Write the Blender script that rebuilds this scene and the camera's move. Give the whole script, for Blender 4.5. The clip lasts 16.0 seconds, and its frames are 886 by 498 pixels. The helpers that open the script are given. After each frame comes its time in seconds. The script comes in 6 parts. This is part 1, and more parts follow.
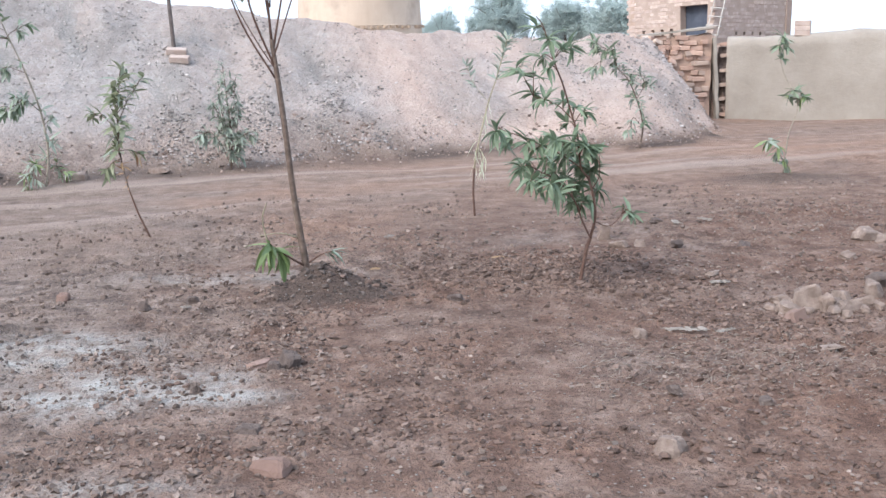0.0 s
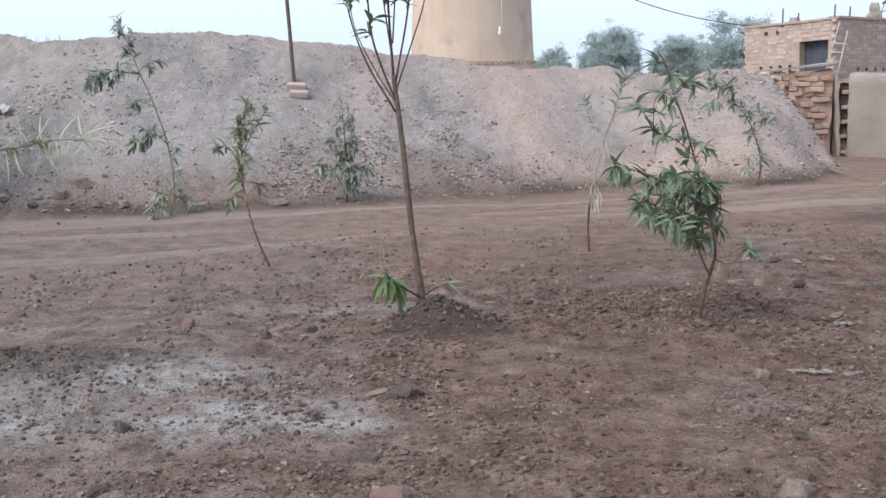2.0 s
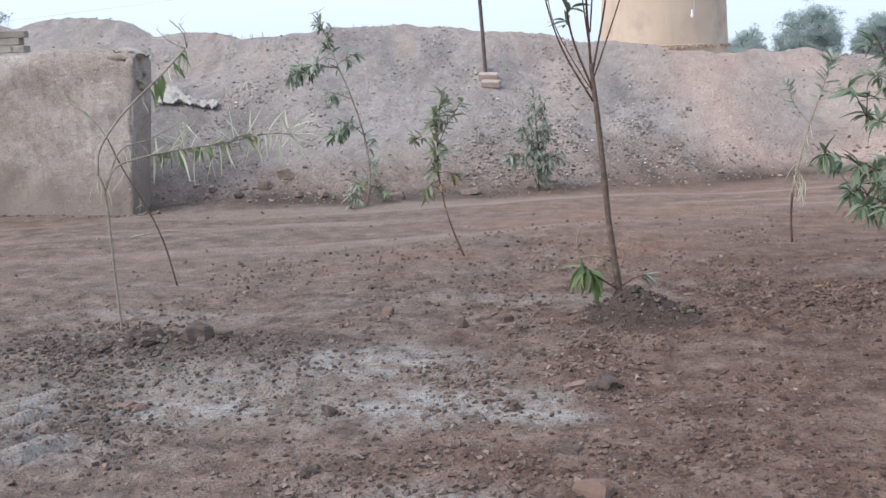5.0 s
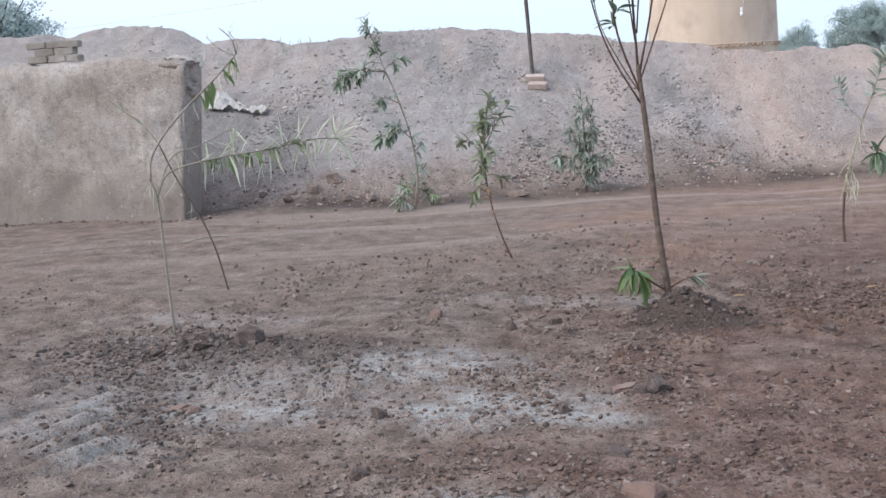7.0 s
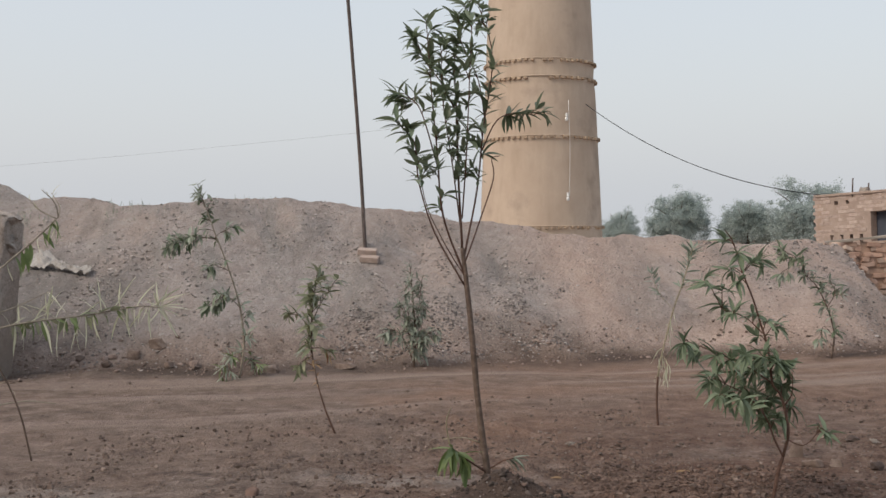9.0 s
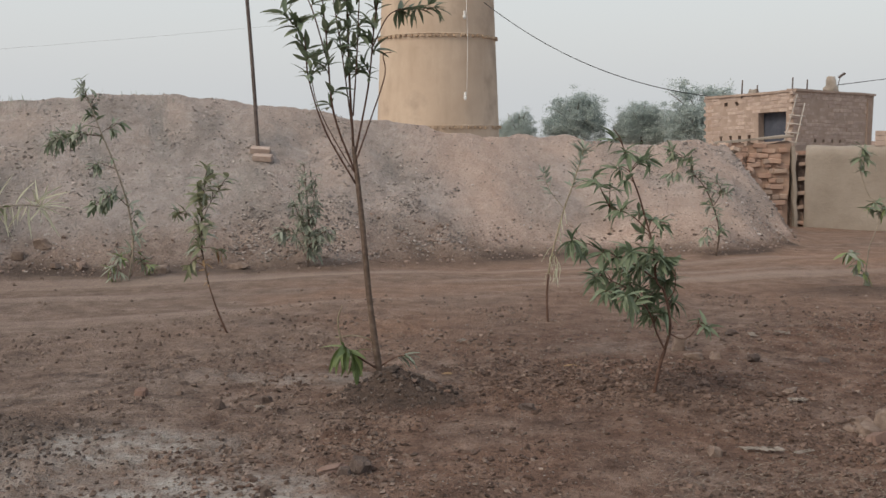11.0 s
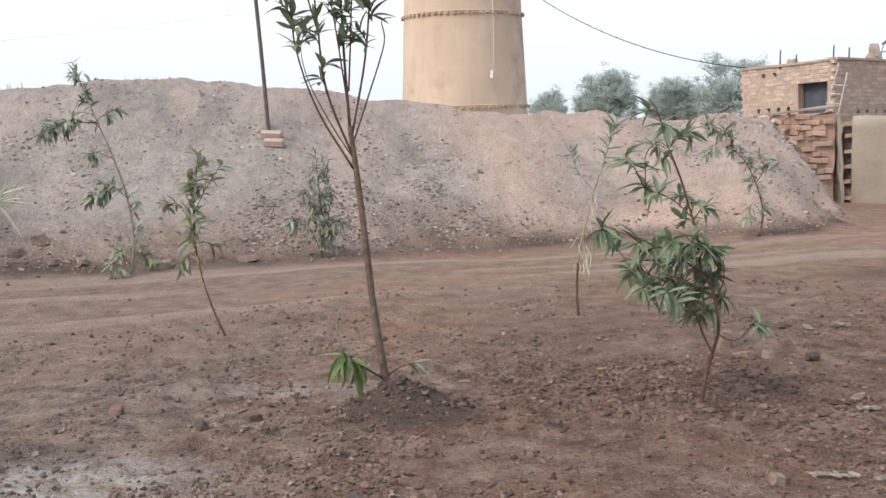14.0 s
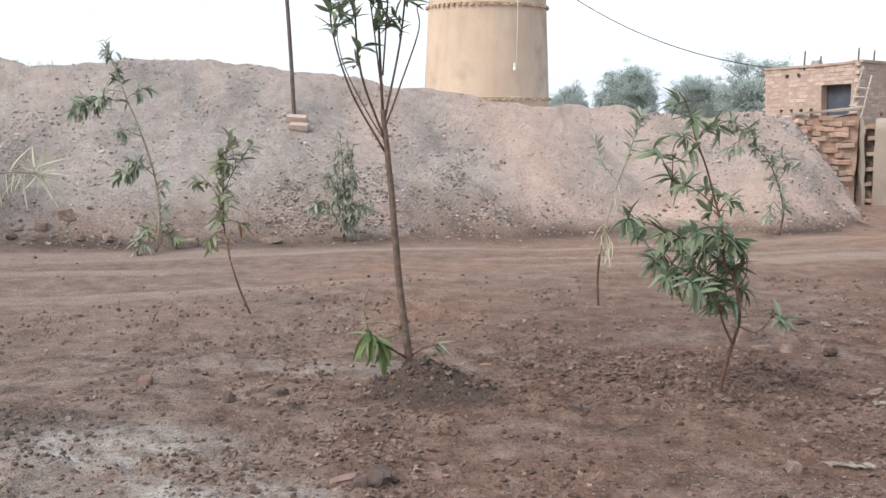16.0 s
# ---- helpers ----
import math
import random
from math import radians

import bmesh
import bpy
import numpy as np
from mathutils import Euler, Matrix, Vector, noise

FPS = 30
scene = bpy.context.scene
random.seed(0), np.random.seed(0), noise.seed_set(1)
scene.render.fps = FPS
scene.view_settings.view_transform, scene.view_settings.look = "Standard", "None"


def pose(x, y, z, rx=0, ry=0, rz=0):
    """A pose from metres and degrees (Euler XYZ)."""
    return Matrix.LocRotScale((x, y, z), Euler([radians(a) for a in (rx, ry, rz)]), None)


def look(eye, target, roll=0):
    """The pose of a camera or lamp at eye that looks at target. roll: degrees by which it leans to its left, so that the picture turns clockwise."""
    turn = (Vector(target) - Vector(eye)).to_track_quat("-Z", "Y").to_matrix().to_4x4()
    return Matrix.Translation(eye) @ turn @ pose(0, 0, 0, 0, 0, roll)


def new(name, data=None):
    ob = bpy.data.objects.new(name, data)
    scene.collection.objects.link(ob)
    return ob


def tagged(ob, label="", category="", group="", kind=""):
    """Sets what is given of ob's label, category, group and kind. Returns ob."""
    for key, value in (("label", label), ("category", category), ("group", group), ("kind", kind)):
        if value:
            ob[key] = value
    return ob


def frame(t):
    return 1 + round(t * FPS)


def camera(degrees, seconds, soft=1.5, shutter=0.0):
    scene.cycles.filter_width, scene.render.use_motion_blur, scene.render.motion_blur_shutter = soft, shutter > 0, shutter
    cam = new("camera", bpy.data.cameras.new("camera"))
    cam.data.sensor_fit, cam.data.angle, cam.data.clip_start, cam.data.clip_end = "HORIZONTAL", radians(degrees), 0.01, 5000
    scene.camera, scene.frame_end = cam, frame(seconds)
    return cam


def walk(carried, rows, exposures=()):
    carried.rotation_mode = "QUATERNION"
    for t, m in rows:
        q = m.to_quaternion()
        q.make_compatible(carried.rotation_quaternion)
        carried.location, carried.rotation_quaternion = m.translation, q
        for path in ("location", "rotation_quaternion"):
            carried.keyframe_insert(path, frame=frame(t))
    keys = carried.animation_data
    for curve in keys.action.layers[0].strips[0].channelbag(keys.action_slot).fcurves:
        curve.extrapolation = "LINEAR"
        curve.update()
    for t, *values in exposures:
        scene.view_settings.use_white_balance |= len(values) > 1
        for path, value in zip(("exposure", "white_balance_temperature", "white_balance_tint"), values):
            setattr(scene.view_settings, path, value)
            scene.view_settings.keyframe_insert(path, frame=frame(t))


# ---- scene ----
cam = camera(44.4, 16.0)
PATH = [
    (0, (0.158, -0.441, 1.447), (0.1386, 1.5196, 1.0516), -1.23),
    (0.5, (0.162, -0.449, 1.448), (0.1356, 1.5147, 1.0695), -1.77),
    (1, (0.149, -0.455, 1.463), (0.0661, 1.5175, 1.1426), -1.70),
    (1.5, (0.128, -0.462, 1.461), (-0.0222, 1.5094, 1.1593), -1.47),
    (2, (0.106, -0.470, 1.449), (-0.1090, 1.4913, 1.1202), -1.18),
    (2.5, (0.098, -0.465, 1.459), (-0.1413, 1.4943, 1.1346), -1.05),
    (3, (0.076, -0.509, 1.454), (-0.2694, 1.4372, 1.1468), -1.06),
    (3.5, (0.057, -0.509, 1.458), (-0.3784, 1.4138, 1.1204), -1.54),
    (3.7, (0.047, -0.466, 1.452), (-0.4661, 1.4341, 1.0988), -2.60),
    (6, (0.052, -0.502, 1.474), (-0.5265, 1.3847, 1.1457), -2.89),
    (6.5, (0.057, -0.505, 1.474), (-0.5730, 1.3642, 1.1424), -3.69),
    (7, (0.058, -0.502, 1.473), (-0.5764, 1.3652, 1.1419), -3.48),
    (7.5, (0.065, -0.499, 1.473), (-0.5645, 1.3715, 1.1502), -3.30),
    (8, (0.074, -0.511, 1.491), (-0.5064, 1.3909, 1.2734), -2.83),
    (8.5, (0.096, -0.499, 1.502), (-0.3874, 1.4374, 1.3769), -1.56),
    (9, (0.112, -0.500, 1.522), (-0.2244, 1.4709, 1.4877), -0.50),
    (9.5, (0.133, -0.511, 1.506), (-0.1636, 1.4650, 1.5873), -1.03),
    (10, (0.145, -0.470, 1.498), (-0.0363, 1.5201, 1.4194), -0.08),
    (10.2, (0.153, -0.453, 1.502), (0.0198, 1.5374, 1.3639), -0.50),
    (12.3, (0.139, -0.504, 1.525), (-0.0655, 1.4694, 1.2703), 0.16),
    (12.5, (0.148, -0.492, 1.534), (-0.0506, 1.4813, 1.2745), -0.53),
    (13, (0.153, -0.498, 1.537), (-0.0161, 1.4794, 1.2929), -0.69),
    (13.5, (0.162, -0.505, 1.536), (0.0124, 1.4747, 1.2958), -0.96),
    (13.8, (0.162, -0.505, 1.536), (0.0124, 1.4747, 1.2958), -0.96),
    (14, (0.198, 0.326, 1.477), (-0.0139, 2.2986, 1.2257), -1.57),
    (14.5, (0.195, 0.350, 1.472), (-0.0012, 2.3266, 1.2361), -0.84),
    (15, (0.171, 0.219, 1.466), (-0.0314, 2.1928, 1.2127), -0.72),
    (15.5, (0.156, 0.218, 1.460), (-0.0447, 2.1922, 1.2071), -0.39),
    (16, (0.146, 0.217, 1.451), (-0.0928, 2.1847, 1.1845), 0.22),
]
EXPOSURE = [(0.0, 1.14, 5700, 9.3), (0.5, 1.23, 5680, 9.2), (1.0, 1.05, 5620, 9.4), (1.5, 0.73, 5600, 9), (2.0, 0.6, 5750, 10), (3.5, 0.59, 5850, 10.3), (7.5, 0.64, 5650, 9.2), (8.4, 0.22, 6300, 11), (8.9, 0.0, 6650, 12.3), (9.5, -0.4, 6900, 14.2), (10.2, -0.55, 6950, 16),
            (11.2, 0.1, 6800, 11), (12.4, 0.34, 6400, 12), (13.0, 0.48, 6600, 11.5), (14.0, 0.64, 6500, 11.5), (16.0, 0.75, 6350, 11)]
walk(cam, [(t, look(eye, target, roll)) for t, eye, target, roll in PATH], EXPOSURE)

# ---- world, sun, exposure ----
world = bpy.data.worlds.new("overcast_sky")
scene.world = world
world.use_nodes = True
wn, wl = world.node_tree.nodes, world.node_tree.links
sky = wn.new("ShaderNodeTexSky")
sky.sky_type = "NISHITA"
sky.sun_disc = False
sky.sun_elevation, sky.sun_rotation = radians(44), radians(228)
sky.dust_density, sky.air_density, sky.ozone_density = 6.0, 1.6, 1.0
bg_sky, bg_cloud, bg_add = wn["Background"], wn.new("ShaderNodeBackground"), wn.new("ShaderNodeAddShader")
bg_sky.inputs["Strength"].default_value = 0.05
wl.new(sky.outputs["Color"], bg_sky.inputs["Color"])
# even cloud layer, a little paler toward the ground
w_geo, w_sep, w_ramp = wn.new("ShaderNodeTexCoord"), wn.new("ShaderNodeSeparateXYZ"), wn.new("ShaderNodeValToRGB")
wl.new(w_geo.outputs["Generated"], w_sep.inputs["Vector"])
wl.new(w_sep.outputs["Z"], w_ramp.inputs["Fac"])
w_ramp.color_ramp.elements[0].position, w_ramp.color_ramp.elements[0].color = 0.0, (0.695, 0.75, 0.805, 1)
w_ramp.color_ramp.elements[1].position, w_ramp.color_ramp.elements[1].color = 0.5, (0.605, 0.69, 0.79, 1)
wl.new(w_ramp.outputs["Color"], bg_cloud.inputs["Color"])
bg_cloud.inputs["Strength"].default_value = 0.83
wl.new(bg_sky.outputs["Background"], bg_add.inputs[0])
wl.new(bg_cloud.outputs["Background"], bg_add.inputs[1])
wl.new(bg_add.outputs["Shader"], wn["World Output"].inputs["Surface"])

sun = new("sun", bpy.data.lights.new("sun", "SUN"))
sun.data.energy, sun.data.angle, sun.data.color = 1.62, radians(24), (1.0, 0.93, 0.835)
sun.matrix_world = look((-10, -9, 13), (0, 0, 0))


# ---- materials ----
ALONG_X, ALONG_Y = 0.929, 0.369          # the bank runs this way


def material(name):
    m = bpy.data.materials.new(name)
    m.use_nodes = True
    n, l = m.node_tree.nodes, m.node_tree.links
    return m, n, l, n["Principled BSDF"]


def noise_node(n, l, coord, scale, detail=4.0, rough=0.6):
    t = n.new("ShaderNodeTexNoise")
    t.inputs["Scale"].default_value, t.inputs["Detail"].default_value, t.inputs["Roughness"].default_value = scale, detail, rough
    if coord is not None:
        l.new(coord, t.inputs["Vector"])
    return t.outputs["Fac"]


def ramp_node(n, l, fac, stops):
    r = n.new("ShaderNodeValToRGB")
    e = r.color_ramp.elements
    while len(e) < len(stops):
        e.new(0.5)
    for el, (p, c) in zip(e, stops):
        el.position, el.color = p, (*c, 1)
    l.new(fac, r.inputs["Fac"])
    return r.outputs["Color"]


def mix_node(n, l, fac, a, b, blend="MIX"):
    m = n.new("ShaderNodeMix")
    m.data_type, m.blend_type = "RGBA", blend
    for sock, v in ((m.inputs[0], fac), (m.inputs[6], a), (m.inputs[7], b)):
        if isinstance(v, (int, float)):
            sock.default_value = v
        elif isinstance(v, tuple):
            sock.default_value = (*v, 1)
        else:
            l.new(v, sock)
    return m.outputs[2]


def math_node(n, l, op, a, b=0.0, clamp=False):
    m = n.new("ShaderNodeMath")
    m.operation, m.use_clamp = op, clamp
    for sock, v in zip(m.inputs, (a, b)):
        if isinstance(v, (int, float)):
            sock.default_value = v
        else:
            l.new(v, sock)
    return m.outputs[0]


def bump_node(n, l, bsdf, height, strength, distance):
    b = n.new("ShaderNodeBump")
    b.inputs["Strength"].default_value, b.inputs["Distance"].default_value = strength, distance
    l.new(height, b.inputs["Height"])
    l.new(b.outputs["Normal"], bsdf.inputs["Normal"])


def earthy(name, dark, mid, light, scale=3.0, rough=0.95, bump=0.6, dist=0.01, per=""):
    """Mineral surface: blotches, grain and fine relief; per: 'object', 'slight' or 'island' to vary each piece."""
    m, n, l, b = material(name)
    co = n.new("ShaderNodeNewGeometry").outputs["Position"]
    big, fine = noise_node(n, l, co, scale, 5), noise_node(n, l, co, scale * 14, 4, 0.7)
    col = ramp_node(n, l, big, [(0.3, dark), (0.52, mid), (0.72, light)])
    col = mix_node(n, l, math_node(n, l, "MULTIPLY", fine, 0.55), col, dark)
    if per:
        rnd = n.new("ShaderNodeObjectInfo").outputs["Random"] if per in ("object", "slight") else n.new("ShaderNodeNewGeometry").outputs["Random Per Island"]
        tone = ramp_node(n, l, rnd, [(0.0, (0.82, 0.8, 0.8)), (0.45, (0.98, 0.96, 0.94)), (0.8, (1.1, 1.08, 1.07)), (1.0, (1.28, 1.28, 1.26))] if per == "object" else
                         [(0.0, (0.9, 0.89, 0.88)), (0.5, (1.0, 0.99, 0.98)), (1.0, (1.13, 1.13, 1.12))] if per == "slight" else
                         [(0.0, (0.5, 0.49, 0.48)), (0.45, (0.9, 0.89, 0.88)), (0.85, (1.1, 1.09, 1.08)), (1.0, (1.5, 1.52, 1.52))])
        col = mix_node(n, l, 1.0, col, tone, "MULTIPLY")
    l.new(col, b.inputs["Base Color"])
    b.inputs["Roughness"].default_value = rough
    b.inputs["Specular IOR Level"].default_value = 0.2
    bump_node(n, l, b, math_node(n, l, "ADD", fine, big), bump, dist)
    return m


def sooty(*args, **more):
    """Plaster with broad smoke stains and drip streaks."""
    m = earthy(*args, **more)
    n, l = m.node_tree.nodes, m.node_tree.links
    b = n["Principled BSDF"]
    was = b.inputs["Base Color"].links[0].from_socket
    co = n.new("ShaderNodeNewGeometry").outputs["Position"]
    stretch = n.new("ShaderNodeMapping")
    stretch.inputs["Scale"].default_value = (1.0, 1.0, 0.25)
    l.new(co, stretch.inputs["Vector"])
    drip = ramp_node(n, l, noise_node(n, l, stretch.outputs[0], 2.6, 4, 0.6), [(0.47, (0, 0, 0)), (0.75, (0.45, 0.45, 0.45))])
    spot = ramp_node(n, l, noise_node(n, l, co, 0.75, 5, 0.6), [(0.54, (0, 0, 0)), (0.68, (0.5, 0.5, 0.5))])
    col = mix_node(n, l, drip, was, (0.34, 0.265, 0.195))
    l.new(mix_node(n, l, spot, col, (0.26, 0.205, 0.16)), b.inputs["Base Color"])
    return m


def dirt_material():
    """Bare yard soil: loam, dusty track, rubble bank, pink slide, pale salt crust."""
    m, n, l, b = material("yard_soil")
    co = n.new("ShaderNodeNewGeometry").outputs["Position"]

    def mask(name):
        a = n.new("ShaderNodeAttribute")
        a.attribute_name = name
        return a.outputs["Fac"]

    wide, mid, grain, speck = (noise_node(n, l, co, s, d, r) for s, d, r in ((0.9, 4, 0.6), (5.0, 5, 0.65), (38.0, 4, 0.7), (130.0, 2, 0.6)))
    loam = ramp_node(n, l, mid, [(0.34, SOIL_DARK), (0.5, SOIL), (0.68, SOIL_PALE)])
    loam = mix_node(n, l, math_node(n, l, "MULTIPLY", ramp_node(n, l, wide, [(0.42, (0, 0, 0)), (0.66, (0.6, 0.6, 0.6))]), math_node(n, l, "ADD", math_node(n, l, "MULTIPLY", mask("ruddy"), 0.6), 0.4)), loam, SOIL_RED)
    track = ramp_node(n, l, mid, [(0.3, TRACK_DARK), (0.6, TRACK), (0.8, TRACK_PALE)])
    bank = ramp_node(n, l, mid, [(0.35, BANK_DARK), (0.5, BANK), (0.7, BANK_PALE)])
    along = n.new("ShaderNodeMapping")
    along.vector_type = "TEXTURE"
    along.inputs["Rotation"].default_value = (0, 0, math.atan2(ALONG_Y, ALONG_X))
    along.inputs["Scale"].default_value = (0.4, 1.3, 1.3)
    l.new(co, along.inputs["Vector"])
    rill = noise_node(n, l, along.outputs[0], 1.0, 9, 0.68)
    bank = mix_node(n, l, ramp_node(n, l, noise_node(n, l, co, 1.1, 8, 0.62), [(0.46, (0, 0, 0)), (0.62, (0.55, 0.55, 0.55))]), bank, (0.4, 0.32, 0.275))
    bank = mix_node(n, l, ramp_node(n, l, rill, [(0.5, (0, 0, 0)), (0.62, (0.75, 0.75, 0.75))]), bank, (0.3, 0.275, 0.252))
    bank = mix_node(n, l, ramp_node(n, l, noise_node(n, l, co, 9.0, 6, 0.7), [(0.5, (0, 0, 0)), (0.64, (0.5, 0.5, 0.5))]), bank, (0.47, 0.425, 0.4))
    pink = ramp_node(n, l, mid, [(0.3, PINK), (0.7, PINK_PALE)])
    loam = mix_node(n, l, math_node(n, l, "MULTIPLY", mask("ruddy"), ramp_node(n, l, wide, [(0.3, (0.45, 0.45, 0.45)), (0.6, (1, 1, 1))])), loam, ramp_node(n, l, mid, [(0.36, (0.112, 0.064, 0.047)), (0.52, (0.178, 0.107, 0.078)), (0.68, (0.25, 0.167, 0.13))]))
    track = mix_node(n, l, math_node(n, l, "MULTIPLY", mask("ochre"), 0.75), track, ramp_node(n, l, mid, [(0.3, (0.245, 0.143, 0.096)), (0.6, (0.345, 0.212, 0.148)), (0.8, (0.43, 0.29, 0.212))]))
    col = mix_node(n, l, mask("track"), loam, track)
    col = mix_node(n, l, mask("streak"), col, TRACK_PALE)
    col = mix_node(n, l, mask("bank"), col, bank)
    col = mix_node(n, l, mask("rubble"), col, RUB_DARK)
    col = mix_node(n, l, mask("slide"), col, pink)
    frayed = math_node(n, l, "MULTIPLY", mask("salt"), ramp_node(n, l, noise_node(n, l, co, 6.0, 6, 0.68), [(0.34, (0, 0, 0)), (0.6, (1, 1, 1))]))
    frayed = math_node(n, l, "MULTIPLY", frayed, ramp_node(n, l, noise_node(n, l, co, 30.0, 5, 0.75), [(0.34, (0.45, 0.45, 0.45)), (0.5, (1, 1, 1))]))
    col = mix_node(n, l, frayed, col, SALT)
    # damp soil, plus shade put into the colour on the sapling mound's front
    col = mix_node(n, l, math_node(n, l, "MULTIPLY", mask("damp_shade"), 0.78), col, (0.068, 0.052, 0.044))
    grit = ramp_node(n, l, grain, [(0.33, (0.45, 0.43, 0.42)), (0.43, (0.95, 0.94, 0.93)), (0.58, (1.06, 1.06, 1.06)), (0.68, (1.4, 1.4, 1.38))])
    grit = mix_node(n, l, math_node(n, l, "MAXIMUM", math_node(n, l, "MULTIPLY", math_node(n, l, "MAXIMUM", mask("bank"), mask("track")), 0.6), math_node(n, l, "MULTIPLY", frayed, 0.6)), grit, (1.0, 1.0, 1.0))
    col = mix_node(n, l, 1.0, col, grit, "MULTIPLY")
    vor = n.new("ShaderNodeTexVoronoi")
    vor.inputs["Scale"].default_value = 42.0
    l.new(co, vor.inputs["Vector"])
    stones = ramp_node(n, l, vor.outputs["Distance"], [(0.16, (1, 1, 1)), (0.3, (0, 0, 0))])
    s = n.new("ShaderNodeSeparateColor")
    l.new(vor.outputs["Color"], s.inputs[0])
    pick = ramp_node(n, l, s.outputs[0], [(0.5, (0, 0, 0)), (0.6, (0.8, 0.8, 0.8))])
    bare = math_node(n, l, "MULTIPLY", math_node(n, l, "MAXIMUM", mask("bank"), mask("track")), 0.8)
    bare = math_node(n, l, "SUBTRACT", bare, mask("rubble"), True)
    pick = math_node(n, l, "MULTIPLY", pick, math_node(n, l, "SUBTRACT", 1.0, bare, True))
    col = mix_node(n, l, math_node(n, l, "MULTIPLY", stones, pick), col, ramp_node(n, l, s.outputs[1], [(0.0, SOIL_DARK), (0.5, SOIL_PALE), (1.0, SALT)]))
    l.new(col, b.inputs["Base Color"])
    b.inputs["Roughness"].default_value = 0.96
    b.inputs["Specular IOR Level"].default_value = 0.15
    h = math_node(n, l, "ADD", math_node(n, l, "MULTIPLY", grain, 0.8), math_node(n, l, "MULTIPLY", speck, 0.25))
    h = math_node(n, l, "ADD", h, math_node(n, l, "MULTIPLY", math_node(n, l, "MULTIPLY", stones, pick), 0.5))
    h = math_node(n, l, "ADD", h, math_node(n, l, "MULTIPLY", math_node(n, l, "MULTIPLY", mask("bank"), noise_node(n, l, co, 7.0, 7, 0.7)), 1.3))
    bump_node(n, l, b, h, 1.0, 0.045)
    return m


def leaf_material(name, stops, rough=0.5):
    m, n, l, b = material(name)
    rnd = n.new("ShaderNodeObjectInfo").outputs["Random"]
    isl = n.new("ShaderNodeNewGeometry").outputs["Random Per Island"]
    co = n.new("ShaderNodeNewGeometry").outputs["Position"]
    fac = math_node(n, l, "ADD", math_node(n, l, "MULTIPLY", rnd, 0.45), math_node(n, l, "MULTIPLY", isl, 0.4))
    fac = math_node(n, l, "ADD", fac, math_node(n, l, "MULTIPLY", noise_node(n, l, co, 40.0, 3), 0.3))
    col = ramp_node(n, l, fac, stops)
    l.new(col, b.inputs["Base Color"])
    b.inputs["Roughness"].default_value = rough
    tr = n.new("ShaderNodeBsdfTranslucent")
    l.new(col, tr.inputs["Color"])
    mx = n.new("ShaderNodeMixShader")
    mx.inputs[0].default_value = 0.33
    l.new(b.outputs[0], mx.inputs[1])
    l.new(tr.outputs[0], mx.inputs[2])
    l.new(mx.outputs[0], n["Material Output"].inputs["Surface"])
    return m


SOIL_DARK, SOIL, SOIL_PALE, SOIL_RED = (0.1, 0.075, 0.063), (0.205, 0.153, 0.126), (0.305, 0.24, 0.202), (0.225, 0.138, 0.098)
TRACK_DARK, TRACK, TRACK_PALE = (0.2, 0.146, 0.118), (0.26, 0.192, 0.156), (0.375, 0.295, 0.247)
BANK_DARK, BANK, BANK_PALE = (0.305, 0.264, 0.241), (0.372, 0.324, 0.299), (0.43, 0.379, 0.352)
PINK, PINK_PALE, SALT = (0.43, 0.32, 0.265), (0.525, 0.412, 0.353), (0.405, 0.38, 0.35)

RUB_DARK = (0.185, 0.17, 0.157)
DIRT = dirt_material()
CLOD = earthy("soil_clods", (0.125, 0.09, 0.074), (0.2, 0.15, 0.124), (0.28, 0.22, 0.187), 8, per="island")
RUBBLE = earthy("bank_rubble", (0.285, 0.247, 0.226), (0.365, 0.32, 0.296), (0.48, 0.43, 0.4), 6, per="island")
SLAG = earthy("kiln_slag", (0.14, 0.128, 0.12), (0.22, 0.2, 0.187), (0.34, 0.312, 0.29), 8, per="island")
STONE = earthy("pale_stone", (0.18, 0.13, 0.104), (0.295, 0.222, 0.181), (0.44, 0.348, 0.294), 16, bump=0.9, dist=0.012)
WORN_BRICK = earthy("worn_brick", (0.15, 0.095, 0.075), (0.21, 0.138, 0.112), (0.27, 0.19, 0.16), 9)
RED_CLOD = earthy("ruddy_clods", (0.1, 0.067, 0.053), (0.15, 0.102, 0.082), (0.215, 0.155, 0.13), 8, per="island")
DARK_SOIL = earthy("damp_clods", (0.08, 0.062, 0.054), (0.135, 0.108, 0.095), (0.21, 0.172, 0.152), 8, per="island")
MOUND_SOIL = earthy("mound_clods", (0.065, 0.05, 0.043), (0.105, 0.082, 0.071), (0.165, 0.132, 0.115), 8, per="island")
# dark earth lumps; also stands for shade in the plastered wall's slot
CLOD_AND_SHADE = earthy("clod_and_slot_shade", (0.092, 0.068, 0.059), (0.155, 0.118, 0.102), (0.225, 0.178, 0.154), 18, bump=0.9, dist=0.012)
PLASTER = sooty("chimney_plaster", (0.43, 0.336, 0.258), (0.495, 0.396, 0.31), (0.54, 0.44, 0.352), 0.6, bump=0.25)
DENTIL = earthy("plastered_brick", (0.33, 0.25, 0.18), (0.4, 0.31, 0.225), (0.46, 0.36, 0.27), 4, per="object")
MUD = earthy("mud_plaster", (0.235, 0.2, 0.166), (0.308, 0.267, 0.225), (0.36, 0.316, 0.27), 1.5, bump=0.5, dist=0.02)
